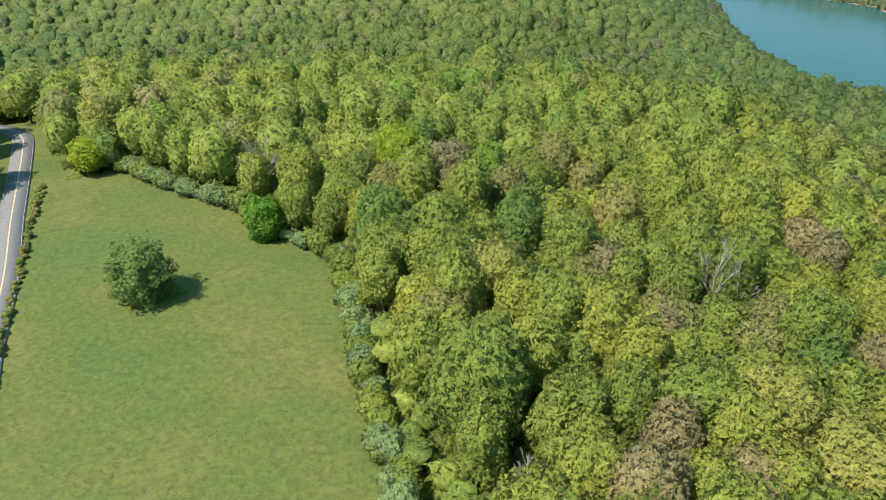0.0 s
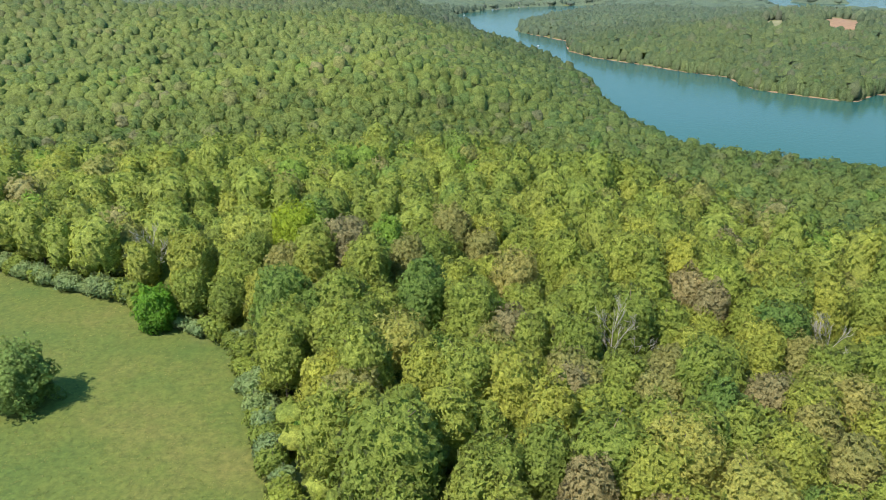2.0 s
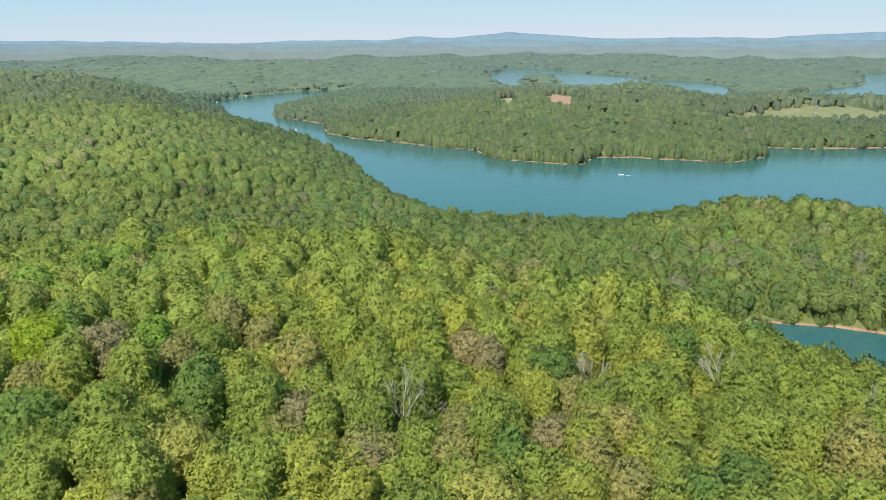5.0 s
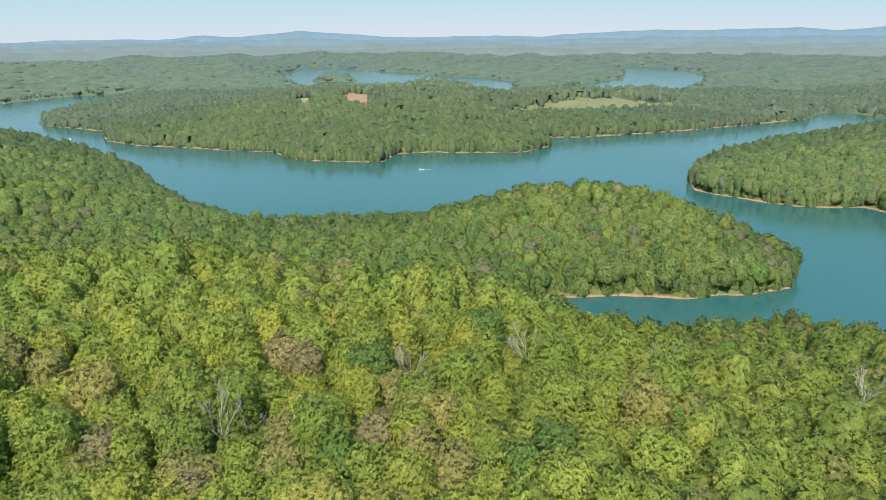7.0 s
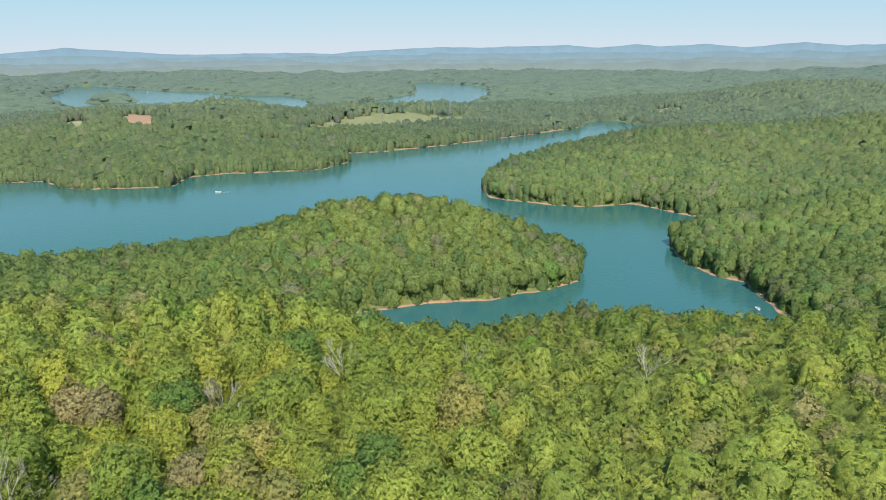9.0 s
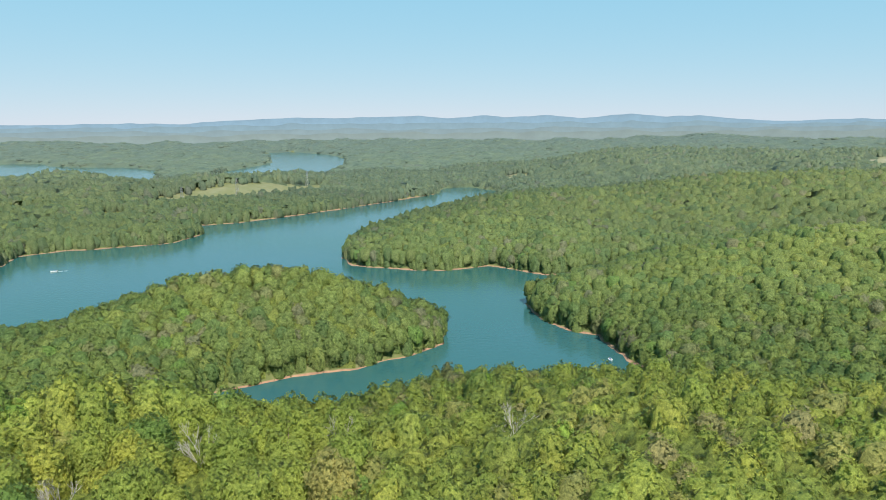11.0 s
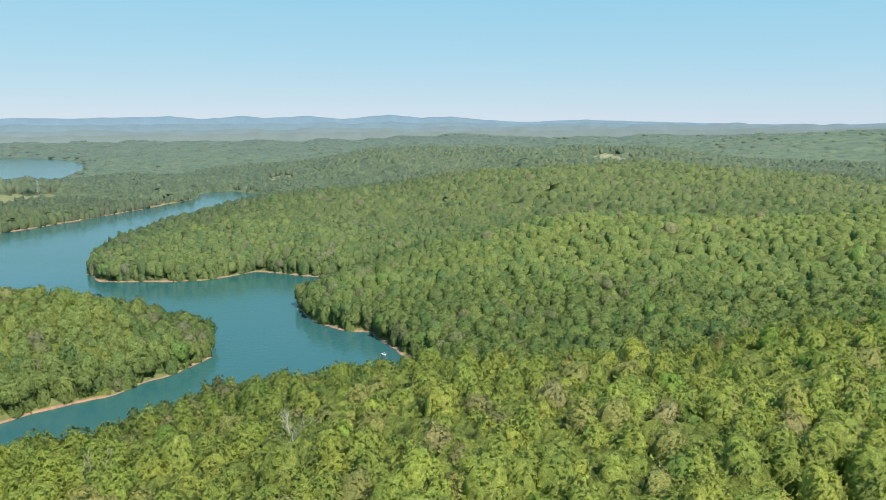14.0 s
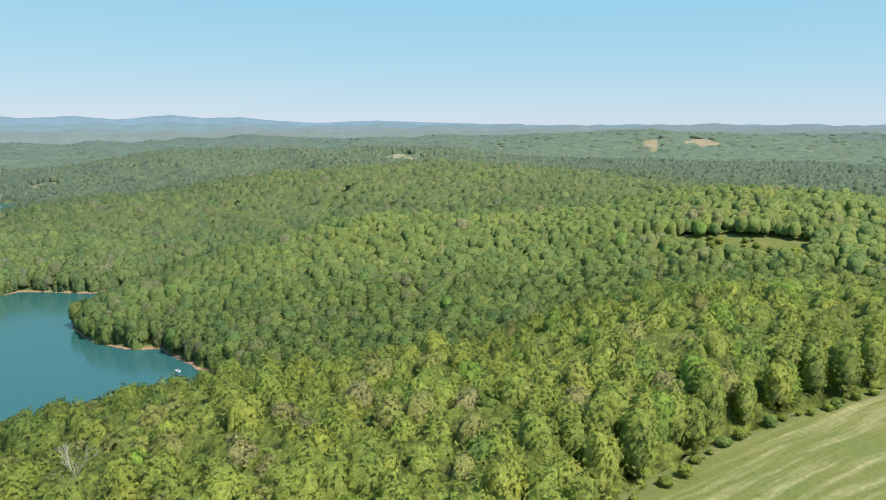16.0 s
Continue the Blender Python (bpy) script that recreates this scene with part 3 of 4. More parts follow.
# single trees that stand out: x, y, shape, leaf colour, width, height
SINGLES = [(9, 109, 2, "golden-yellow", 1.0, 1.0), (17.5, 113, 3, "dark-green", 0.75, 0.9), (18.5, 103, 5, "reddish budding", 0.8, 0.85),
           (63, 102, 5, "bright green", 0.9, 0.95), (-11, 163, 2, "bright yellow-green", 1.15, 1.05), (-4, 161, 3, "dark-green", 0.8, 0.85),
           (5, 76, 7, "mid-green", 1.35, 1.15), (45, 72, 2, "golden-yellow", 1.2, 0.95), (53, 66, 7, "golden-yellow", 1.15, 0.9),
           (38, 62, 3, "brownish budding", 1.1, 0.9), (64, 66, 3, "dark-green", 0.8, 0.9), (93, 136, 5, "golden-yellow", 1.0, 0.95),
           (-95, 175, 5, "bright yellow-green", 1.0, 0.72), (98, 152, 1, "brownish budding", 1.0, 1.0), (102, 142, 0, "golden-yellow", 0.9, 0.95),
           (-96, 190, 2, "golden-yellow", 1.1, 1.0), (82, 90, 7, "golden-yellow", 0.95, 0.95), (70, 88, 0, "brownish budding", 0.9, 1.0),
           (104, 88, 3, "dark-green", 0.8, 0.9), (286, 83, 6, "mid-green", 0.8, 1.15), (112, -62, 5, "golden-yellow", 1.05, 0.75)]
BARE = [(49, 107, 19, 0), (94, 106, 18, 1), (11, 64, 9, 2), (55, 110, 16, 0), (120, 94, 18, 1), (150, 30, 18, 0), (-44, 160, 15, 1), (140, 70, 17, 2)]


def allowed(x, y, margin=4.0):
    z, s = land(x, y)
    ok = (s > 1.6) & (poly_distance(x, y, FIELD) < -margin) & (road_distance(x, y) > 9)
    for k in range(len(CLEARINGS)):
        ok &= clearing(x, y, k) < 0
    for q in SINGLES:
        ok &= np.hypot(x - q[0], y - q[1]) > 4.2 * q[4]
    for q in BARE:
        ok &= np.hypot(x - q[0] * 0.97, y - q[1] * 0.97) > 4.6
    return ok, z


def scatter(r0, r1, step, a0=-39, a1=145):
    n_ = int(r1 / step) + 2
    i, j = np.meshgrid(np.arange(-n_, n_), np.arange(-int(n_ * 1.15), int(n_ * 1.15)))
    x = (i + 0.5 * (j % 2)) * step + rng.uniform(-0.36, 0.36, i.shape) * step
    y = j * step * 0.88 + rng.uniform(-0.36, 0.36, i.shape) * step
    x, y = x.ravel(), y.ravel()
    r, a = np.hypot(x, y), (np.degrees(np.arctan2(x, y)) + 180) % 360 - 180
    k = (r >= r0) & (r < r1) & (a > a0) & (a < a1)
    x, y = x[k], y[k]
    ok, z = allowed(x, y)
    return x[ok], y[ok], z[ok]


def hue_index(x, y, share=SHARE):
    """Kinds of tree gather in patches."""
    u = rng.random(len(x)) * 0.75 + 0.25 * (0.5 + 0.5 * waves(x, y, 120, 41, 2))
    u = np.clip((u - u.min()) / (u.max() - u.min() + 1e-9), 0, 0.9999)
    order = np.argsort(np.argsort(u)) / max(1, len(u))
    return np.searchsorted(np.cumsum(share) / share.sum(), order, side="right").clip(0, len(HUES) - 1)


# colour of the distance haze that is mixed into the leaf colours
HAZE_TINT = (0.09, 0.123, 0.128)


def haze_share(far):
    """Share of blue-green haze painted into the tree colours, growing with distance."""
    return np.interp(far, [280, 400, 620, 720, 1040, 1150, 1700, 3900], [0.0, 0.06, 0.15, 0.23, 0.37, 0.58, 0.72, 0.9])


def slope(x, y, step=12.0):
    """Level part of the ground's normal."""
    return np.stack([(land(x - step, y)[0] - land(x + step, y)[0]) / (2 * step), (land(x, y - step)[0] - land(x, y + step)[0]) / (2 * step), 0 * x], 1)


def forest(name, x, y, z, kinds, label, mat, trunks=None, share=SHARE, tone=1.0):
    cos, tints, softs, tco, ttri, k0 = [], [], [], [], [], 0
    which = rng.integers(0, len(kinds), len(x))
    hue = HUES[hue_index(x, y, share)] * rng.uniform(0.9, 1.12, (len(x), 1))
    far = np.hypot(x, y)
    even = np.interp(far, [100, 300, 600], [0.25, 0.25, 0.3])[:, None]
    # crowns below the brow are darker, less so on higher ground
    below_brow = 1 - np.clip(hilltop(x, y) * 2 - 0.3, 0, 1)[:, None]
    hue = (hue * (1 - even) + hue.mean(0) * even) * (1 - below_brow * np.array([0.2, 0.17, 0.1]))
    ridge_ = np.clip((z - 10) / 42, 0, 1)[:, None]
    hue = hue * (1 - below_brow + below_brow * (np.array([0.74, 0.79, 0.92]) + ridge_ * np.array([0.36, 0.27, 0.09])))
    # aerial haze goes into each tree's tint, more with distance
    haze_mix = haze_share(far)[:, None]
    hue = tone * (hue * (1 - haze_mix) + np.array(HAZE_TINT) * haze_mix)
    base = 0
    lean = slope(x, y)
    tris_, slots = [], []
    for k, kd in enumerate(kinds):
        sel = np.nonzero(which == k)[0]
        a = rng.uniform(0, 6.283, len(sel))
        sc = rng.uniform(0.82, 1.18, len(sel))
        sz = sc * rng.uniform(0.88, 1.14, len(sel))
        v = kd.co[None]
        c, s = np.cos(a)[:, None] * sc[:, None], np.sin(a)[:, None] * sc[:, None]
        co = np.stack([v[..., 0] * c - v[..., 1] * s + x[sel, None], v[..., 0] * s + v[..., 1] * c + y[sel, None], v[..., 2] * sz[:, None] + z[sel, None]], -1)
        cos.append(co.reshape(-1, 3).astype(np.float32))
        v, c, s = kd.soft[None], np.cos(a)[:, None], np.sin(a)[:, None]
        sn = np.stack([v[..., 0] * c - v[..., 1] * s, v[..., 0] * s + v[..., 1] * c, v[..., 2] + 0 * c], -1) + lean[sel][:, None, :]
        softs.append((sn / np.linalg.norm(sn, axis=-1, keepdims=True)).reshape(-1, 3).astype(np.float32))
        t = np.ones((len(sel), len(kd.co), 4), np.float32)
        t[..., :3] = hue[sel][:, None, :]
        tints.append(t.reshape(-1, 4))
        tris_.append((kd.tri[None] + (base + np.arange(len(sel)) * len(kd.co))[:, None, None]).reshape(-1))
        slots.append(np.tile(kd.slots(), len(sel)))
        base += len(sel) * len(kd.co)
        if trunks:
            tc, tt = tubes([kd.segs[0], kd.segs[1]], 3)
            for q in range(len(sel)):
                tco.append(tc * np.array([1, 1, sz[q]]) + np.array([x[sel[q]], y[sel[q]], z[sel[q]]]))
                ttri.append(tt + k0)
                k0 += len(tc)
    co = np.concatenate(cos)
    ob = new(name, mesh_from(name, co, 3, np.concatenate(tris_), list(mat), {"tint": np.concatenate(tints)}, mat_idx=np.concatenate(slots), soft=np.concatenate(softs)))
    tagged(ob, label, "forest", kind="stuff")
    if trunks:
        tr = new(trunks, mesh_from(trunks, np.concatenate(tco), 3, np.concatenate(ttri).ravel(), [BARK]))
        tagged(tr, "grey-brown trunks standing under the forest canopy", "tree trunks", kind="stuff")
    return ob


BARK = plain("bark", (0.16, 0.125, 0.095), 0.9, var=0.4, scale=3.0)


def leaf_pair(name, colour=None, glow=0.0):
    return leaf_material(name, colour, glow), leaf_material(name + "_sprays", colour, glow, True)


LEAF_ANY = leaf_pair("woodland_leaves")
LEAVES = [leaf_pair("leaves_" + w.replace(" ", "_").replace("-", "_"), tuple(c)) for w, c in zip(HUE_WORDS, HUES)]

# for woods past 1700 m: self-lit leaf colour in place of haze
LEAF_HAZE_GLOW = leaf_pair("haze_glow_leaves", None, 0.4)


# ---- leafy understory, one uneven sheet added to lighten dark gaps between the crowns ----
def wood_edge(x, y):
    """Metres from the nearest edge of the woods, positive inside."""
    e = np.minimum(land(x, y)[1], -poly_distance(x, y, FIELD))
    e = np.minimum(e, road_distance(x, y) - 8)
    for k in range(len(CLEARINGS)):
        e = np.minimum(e, -clearing(x, y, k) * CLEARINGS[k][3] * 0.8)
    return np.minimum(e, (np.hypot(x, y) - 55) * 0.5)


def understory():
    a = np.radians(np.arange(-40, 146, 0.5))
    rr = np.geomspace(56, 3930, 330)
    A, R = np.meshgrid(a, rr)
    x, y = (R * np.sin(A)).ravel(), (R * np.cos(A)).ravel()
    e = wood_edge(x, y)
    full = np.interp(np.hypot(x, y), [60, 250, 350, 700, 900, 1600, 1800], [7.5, 8.5, 8.6, 9.2, 9.4, 9.3, 8.5])
    # raised further under the young trees, where the gaps came out darkest
    full = full + np.interp(np.degrees(np.arctan2(x, y)), [58, 70], [0.0, 4.5]) * np.clip((300 - np.hypot(x, y)) / 40, 0, 1)
    r = np.random.default_rng(77)
    z = land(x, y)[0] + full * np.clip((e - np.interp(np.hypot(x, y), [250, 400], [4.5, 1])) / np.interp(np.hypot(x, y), [300, 700], [12, 4]), 0, 1) + np.clip((e - 2) / 12, 0, 1) * r.normal(size=x.shape) * np.interp(np.hypot(x, y), [60, 300, 1200, 1700], [0.4, 1.3, 1.3, 0.4])
    i = (np.arange(len(rr) - 1)[:, None] * len(a) + np.arange(len(a) - 1)[None, :]).ravel()
    q = np.stack([i, i + len(a), i + len(a) + 1, i + 1], 1)
    dry = e[q] > 0.5
    q = q[dry.all(1) | (dry.any(1) & (np.hypot(x, y)[q[:, 0]] > 1250))]
    soft = r.normal(size=(len(x), 3)) * np.interp(np.hypot(x, y), [1200, 1700], [0.5, 0.2])[:, None] + np.array([0, 0, 1.0]) + slope(x, y) * 0.7
    hue = np.ones((len(x), 4))
    # the sheet's colour takes the same painted haze, and lightens far out
    haze_mix = haze_share(np.hypot(x, y))[:, None]
    hue[:, :3] = 0.88 * HUES[:2].mean(0) * r.uniform(0.65, 1.15, (len(x), 1)) * (1 - haze_mix) + np.array(HAZE_TINT) * haze_mix
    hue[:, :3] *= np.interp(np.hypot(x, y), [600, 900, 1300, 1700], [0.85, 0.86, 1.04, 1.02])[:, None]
    # past 1700 m the sheet also glows to imitate haze
    me = mesh_from("understory", np.stack([x, y, z], 1), 4, q.ravel(), [LEAF_ANY[0], LEAF_HAZE_GLOW[0]], {"tint": hue},
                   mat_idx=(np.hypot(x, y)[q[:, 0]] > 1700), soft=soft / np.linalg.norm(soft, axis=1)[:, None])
    used = tagged(new("understory", me), "leafy green understory filling the woods below the crowns", "forest", kind="stuff")
    return used


understory()

# woods, from the hilltop outwards
nx, ny, nz = scatter(0, 300, 8.7, -39, 66)
order = np.argsort(np.hypot(nx - 20, ny - 20))
close, rest = order[:250], order[250:]
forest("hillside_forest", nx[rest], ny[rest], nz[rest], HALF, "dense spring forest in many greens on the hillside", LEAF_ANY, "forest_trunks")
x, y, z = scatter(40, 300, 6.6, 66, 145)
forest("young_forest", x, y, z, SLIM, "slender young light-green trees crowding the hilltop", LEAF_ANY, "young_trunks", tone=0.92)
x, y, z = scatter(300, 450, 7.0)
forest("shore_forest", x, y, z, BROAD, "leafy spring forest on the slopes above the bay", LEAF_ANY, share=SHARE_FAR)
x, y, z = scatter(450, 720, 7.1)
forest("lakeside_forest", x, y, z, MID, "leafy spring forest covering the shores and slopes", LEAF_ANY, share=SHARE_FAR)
x, y, z = scatter(260, 900, 4.8)
inland = land(x, y)[1]
bank = (inland > 2.2) & (inland < 12)
forest("bank_trees", x[bank], y[bank], z[bank] - 2.5, BANK, "trees leaning over the lake's banks", LEAF_ANY, share=SHARE_FAR)
x, y, z = scatter(900, 2100, 8.0)
bank = land(x, y)[1] < 11
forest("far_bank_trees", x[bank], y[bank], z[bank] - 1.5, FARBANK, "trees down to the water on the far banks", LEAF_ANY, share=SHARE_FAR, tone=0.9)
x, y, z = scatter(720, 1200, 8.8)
forest("far_forest", x, y, z, FAR, "unbroken woods on the far shores, blue haze put into their colour", LEAF_ANY, share=SHARE_FAR, tone=0.86)
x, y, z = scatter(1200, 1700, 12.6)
forest("farther_forest", x, y, z, FAR, "woods beyond the far shores, more blue haze put into their colour", LEAF_ANY, share=SHARE_FAR, tone=1.04)
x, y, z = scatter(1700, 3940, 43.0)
forest("backdrop_woods", x, y, z, SKYLINE, "distant wooded hills, haze put into their colour and a faint glow", LEAF_HAZE_GLOW, share=SHARE_FAR, tone=1.02)

crown_me = [kd.mesh("crown", LEAVES[0]) for kd in NEAR]
trunk_me = []
for kd in NEAR:
    c, t = tubes(kd.segs, 5)
    trunk_me.append(mesh_from("trunk", c, 3, t.ravel(), [BARK], smooth=True))


def add_tree(x, y, z, kind, leaf, label, scale=1.0, tall=1.0, name="tree", group="forest trees", turn=None):
    top = tagged(new(name), label, "tree", group)
    top.empty_display_size = 1
    top.matrix_basis = Matrix.LocRotScale((x, y, z), Euler((0, 0, turn if turn is not None else rng.uniform(0, 6.28))), (scale, scale, scale * tall))
    for nm, me, mt in (("crown", crown_me[kind], leaf), ("trunk", trunk_me[kind], BARK)):
        o = new(nm, me)
        o.parent = top
        for slot, m_ in zip(o.material_slots, mt if isinstance(mt, tuple) else (mt,)):
            slot.link = "OBJECT"
            slot.material = m_
    return top


hues = hue_index(nx[close], ny[close], np.array([0.32, 0.34, 0.17, 0.05, 0.08, 0.01, 0.03, 0.0]))
for k, h in zip(close, hues):
    add_tree(nx[k], ny[k], nz[k], int(rng.integers(len(NEAR))), LEAVES[h], HUE_WORDS[h] + " deciduous tree in spring leaf in the forest",
             rng.uniform(0.85, 1.15), rng.uniform(0.92, 1.12))


EXTRA = {"reddish budding": (0.3, 0.17, 0.12), "bright yellow-green": (0.25, 0.33, 0.025), "silvery grey-green": (0.205, 0.285, 0.13),
         "glossy deep-green": (0.115, 0.26, 0.025), "dusty olive-green": (0.18, 0.265, 0.075)}
LEAF_OF = dict(zip(HUE_WORDS, LEAVES))
for w, c in EXTRA.items():
    LEAF_OF[w] = leaf_pair("leaves_" + w.replace(" ", "_").replace("-", "_"), c)


def height_at(x, y):
    return float(land(np.array([x]), np.array([y]))[0][0])


for x, y, k, w, sc, tall in SINGLES:
    add_tree(x, y, height_at(x, y), k, LEAF_OF[w], w + " tree standing out from the woods around it", sc, tall / sc ** 0.3, turn=x * 0.7)


# ---- the two lone trees at the meadow ----
def lone_tree(name, x, y, seed, height, radius, low, count, tris, size, leaf, label, rugged):
    kd = Kind(seed, height, radius, low, count, tris, size, 3, 0.6, 0.42, 0.4, 0.1, rugged)
    top = tagged(new(name), label, "tree")
    top.location = (x, y, height_at(x, y))
    crown = new("crown", kd.mesh("crown", leaf))
    c, t = tubes(kd.segs, 6)
    trunk = new("trunk", mesh_from("trunk", c, 3, t.ravel(), [BARK], smooth=True))
    crown.parent = trunk.parent = top


lone_tree("meadow_tree", -58, 114, 905, 13.2, 6.9, -2.5, 46, 11000, 0.38, LEAF_OF["dusty olive-green"], "broad dusty-green tree standing alone in the pasture", 0.45)
lone_tree("maple_tree", -40, 139.5, 907, 11.2, 4.7, -3.0, 32, 5000, 0.42, LEAF_OF["glossy deep-green"], "dense round deep-green maple at the meadow edge", 0.4)


# ---- bare grey trees ----
BARE_BARK = plain("bare_bark", (0.36, 0.34, 0.3), 0.85, var=0.2, scale=2.0)


def bare_segments(r, height):
    limbs, trunk = [], [((0, 0, -0.4), (0.1, 0, height * 0.35), 0.2, 0.15), ((0.1, 0, height * 0.35), (0, 0.2, height * 0.8), 0.15, 0.05)]

    def grow(segs, p, w, length, girth, level):
        q = p + w * length
        segs.append((tuple(p), tuple(q), girth, girth * 0.55))
        if level:
            for _ in range(3):
                d = w + r.normal(size=3) * 0.34 + np.array([0, 0, 0.25])
                grow(segs, p + w * length * r.uniform(0.5, 1.0), d / np.linalg.norm(d), length * r.uniform(0.55, 0.75), girth * 0.7, level - 1)

    for k in range(9):
        a, h = r.uniform(0, 6.28), height * r.uniform(0.25, 0.75)
        w = np.array([math.cos(a) * 0.7, math.sin(a) * 0.7, 0.9])
        limbs.append([])
        grow(limbs[-1], np.array([0.05, 0.05, h]), w / np.linalg.norm(w), height * 0.21, 0.07, 3)
    return trunk, limbs


for k, (x, y, h, v) in enumerate(BARE):
    trunk, limbs = bare_segments(np.random.default_rng(600 + k), h)
    top = tagged(new("bare_tree"), "leafless pale grey tree with fine upright branches", "tree", "bare trees")
    top.location = (x, y, height_at(x, y))
    for nm, sg, sides in [("trunk", trunk, 6)] + [("branch", sg, 3) for sg in limbs]:
        c, t = tubes(sg, sides)
        o = new(nm, mesh_from(nm, c, 3, t.ravel(), [BARE_BARK]))
        o.parent = top


# ---- shrubs along the meadow edges ----
SHRUBS = [Kind(700 + k, h, rd, 0.1, 12, 420, 0.4, 2, 0.78, 0.3) for k, (h, rd) in enumerate([(3.0, 2.1), (3.6, 2.3), (2.6, 2.4), (4.2, 2.4)])]
shrub_me = [kd.mesh("foliage", LEAVES[0]) for kd in SHRUBS]
stem_me = []
for kd in SHRUBS:
    c, t = tubes([((0, 0, -0.2), (lx * 0.6, ly * 0.6, lz), 0.06, 0.025) for lx, ly, lz in on_crown(kd.shape, kd.shape[3][:5])[0]], 4)
    stem_me.append(mesh_from("stems", c, 3, t.ravel(), [BARK]))


def add_shrub(x, y, word, label, group, scale):
    top = tagged(new("shrub"), label, "shrub", group)
    k = int(rng.integers(len(SHRUBS)))
    top.matrix_basis = Matrix.LocRotScale((x, y, height_at(x, y)), Euler((0, 0, rng.uniform(0, 6.28))), (scale,) * 3)
    for nm, me, mt in (("foliage", shrub_me[k], LEAF_OF[word]), ("stems", stem_me[k], BARK)):
        o = new(nm, me)
        o.parent = top
        for slot, m_ in zip(o.material_slots, mt if isinstance(mt, tuple) else (mt,)):
            slot.link = "OBJECT"
            slot.material = m_


def along(points, step):
    for (ax, ay), (bx, by) in zip(points, points[1:]):
        n_ = max(1, int(math.hypot(bx - ax, by - ay) / step))
        for k in range(n_):
            t = (k + rng.uniform(0.1, 0.9)) / n_
            yield ax + (bx - ax) * t, ay + (by - ay) * t


for x, y in along(FIELD[:10], 1.45):
    if math.hypot(x + 40, y - 139.5) < 4.5:
        continue
    silver = rng.random() < 0.72
    add_shrub(x + rng.uniform(-0.5, 2.2), y + rng.uniform(-0.3, 2.0), "silvery grey-green" if silver else "mid-green",
              ("silvery grey-green" if silver else "mid-green") + " bushy shrub at the edge of the pasture", "pasture edge shrubs", rng.uniform(0.8, 1.4))
for x, y in along(FIELD[20:27], 5.5):
    add_shrub(x + rng.uniform(-0.2, 2.2), y + rng.uniform(-0.3, 2.0), "mid-green" if rng.random() < 0.8 else "dusty olive-green",
              "low green shrub at the edge of the hay field", "hay field edge shrubs", rng.uniform(0.3, 0.9))
for k in range(26):
    a, d = rng.uniform(0, 6.28), math.sqrt(rng.random())
    u, v = 40 * d * math.cos(a), 17 * d * math.sin(a)
    c, w = math.cos(radians(40)), math.sin(radians(40))
    add_shrub(362 + u * c - v * w, -330 + u * w + v * c, "mid-green" if k % 3 else "yellow-green",
              "scrubby green bush in a woodland clearing", "clearing scrub", rng.uniform(0.6, 1.6))
for x, y in along([(-104, 166), (-96, 145), (-85, 118), (-77, 97), (-66, 70)], 0.85):
    add_shrub(x + rng.uniform(-0.6, 0.6), y + rng.uniform(-0.6, 0.6), "olive-green" if rng.random() < 0.6 else "dusty olive-green",
              "small scrubby bush in the fence row by the road", "fence row bushes", rng.uniform(0.18, 0.42))


# ---- undergrowth and meadow tufts ----
UNDER = [Kind(800 + k, 5.5, 3.4, 0.0, 5, 12, 1.2) for k in range(3)]
x, y, z = scatter(0, 110, 4.3)
forest("undergrowth", x, y, z, UNDER, "low green undergrowth beneath the trees", LEAF_ANY)

# grass tufts over the pasture and the hay field's edge
def meadow_grass(count):
    r = np.random.default_rng(55)
    x, y = r.uniform(-110, 150, count * 6), r.uniform(-200, 180, count * 6)
    a = np.degrees(np.arctan2(x, y))
    ok = (poly_distance(x, y, FIELD) > 0.4) & (np.hypot(x, y) > 50) & (np.hypot(x, y) < 240) & (a > -40) & (a < 146)
    x, y = x[ok][:count], y[ok][:count]
    z = land(x, y)[0]
    n_, blades = len(x), 6
    root = np.stack([x, y, z - 0.03], 1)[:, None, :] + r.normal(size=(n_, blades, 3)) * np.array([0.14, 0.14, 0.0])
    ang = r.uniform(0, 6.28, (n_, blades, 1))
    side = np.concatenate([np.cos(ang), np.sin(ang), 0 * ang], 2) * r.uniform(0.05, 0.12, (n_, blades, 1))
    tip = root + np.concatenate([r.normal(size=(n_, blades, 2)) * 0.22, r.uniform(0.04, 0.13, (n_, blades, 1))], 2)
    co = np.stack([root - side, root + side, tip], 2).reshape(-1, 3)
    dry = r.random((n_, 1)) ** 2
    hue = np.array([(0.13, 0.165, 0.035)]) * (1 - dry) + np.array([(0.24, 0.22, 0.09)]) * dry
    tint = np.ones((n_, blades * 3, 4))
    tint[..., :3] = hue[:, None, :]
    soft = np.tile(np.array([0.0, 0.0, 1.0]), (len(co), 1))
    me = mesh_from("meadow_grass", co, 3, np.arange(len(co)), [LEAF_ANY[0]], {"tint": tint.reshape(-1, 4)}, soft=soft)
    tagged(new("meadow_grass", me), "short green and dry grass tufts in the open fields", "grass", kind="stuff")


meadow_grass(16000)

# ---- road ----
ASPHALT = plain("asphalt", (0.165, 0.16, 0.163), 0.85, var=0.15, scale=0.8)
YELLOW_PAINT = plain("yellow_paint", (0.5, 0.36, 0.2), 0.7, var=0.15)
WHITE_PAINT = plain("white_paint", (0.3, 0.3, 0.29), 0.7, var=0.15)


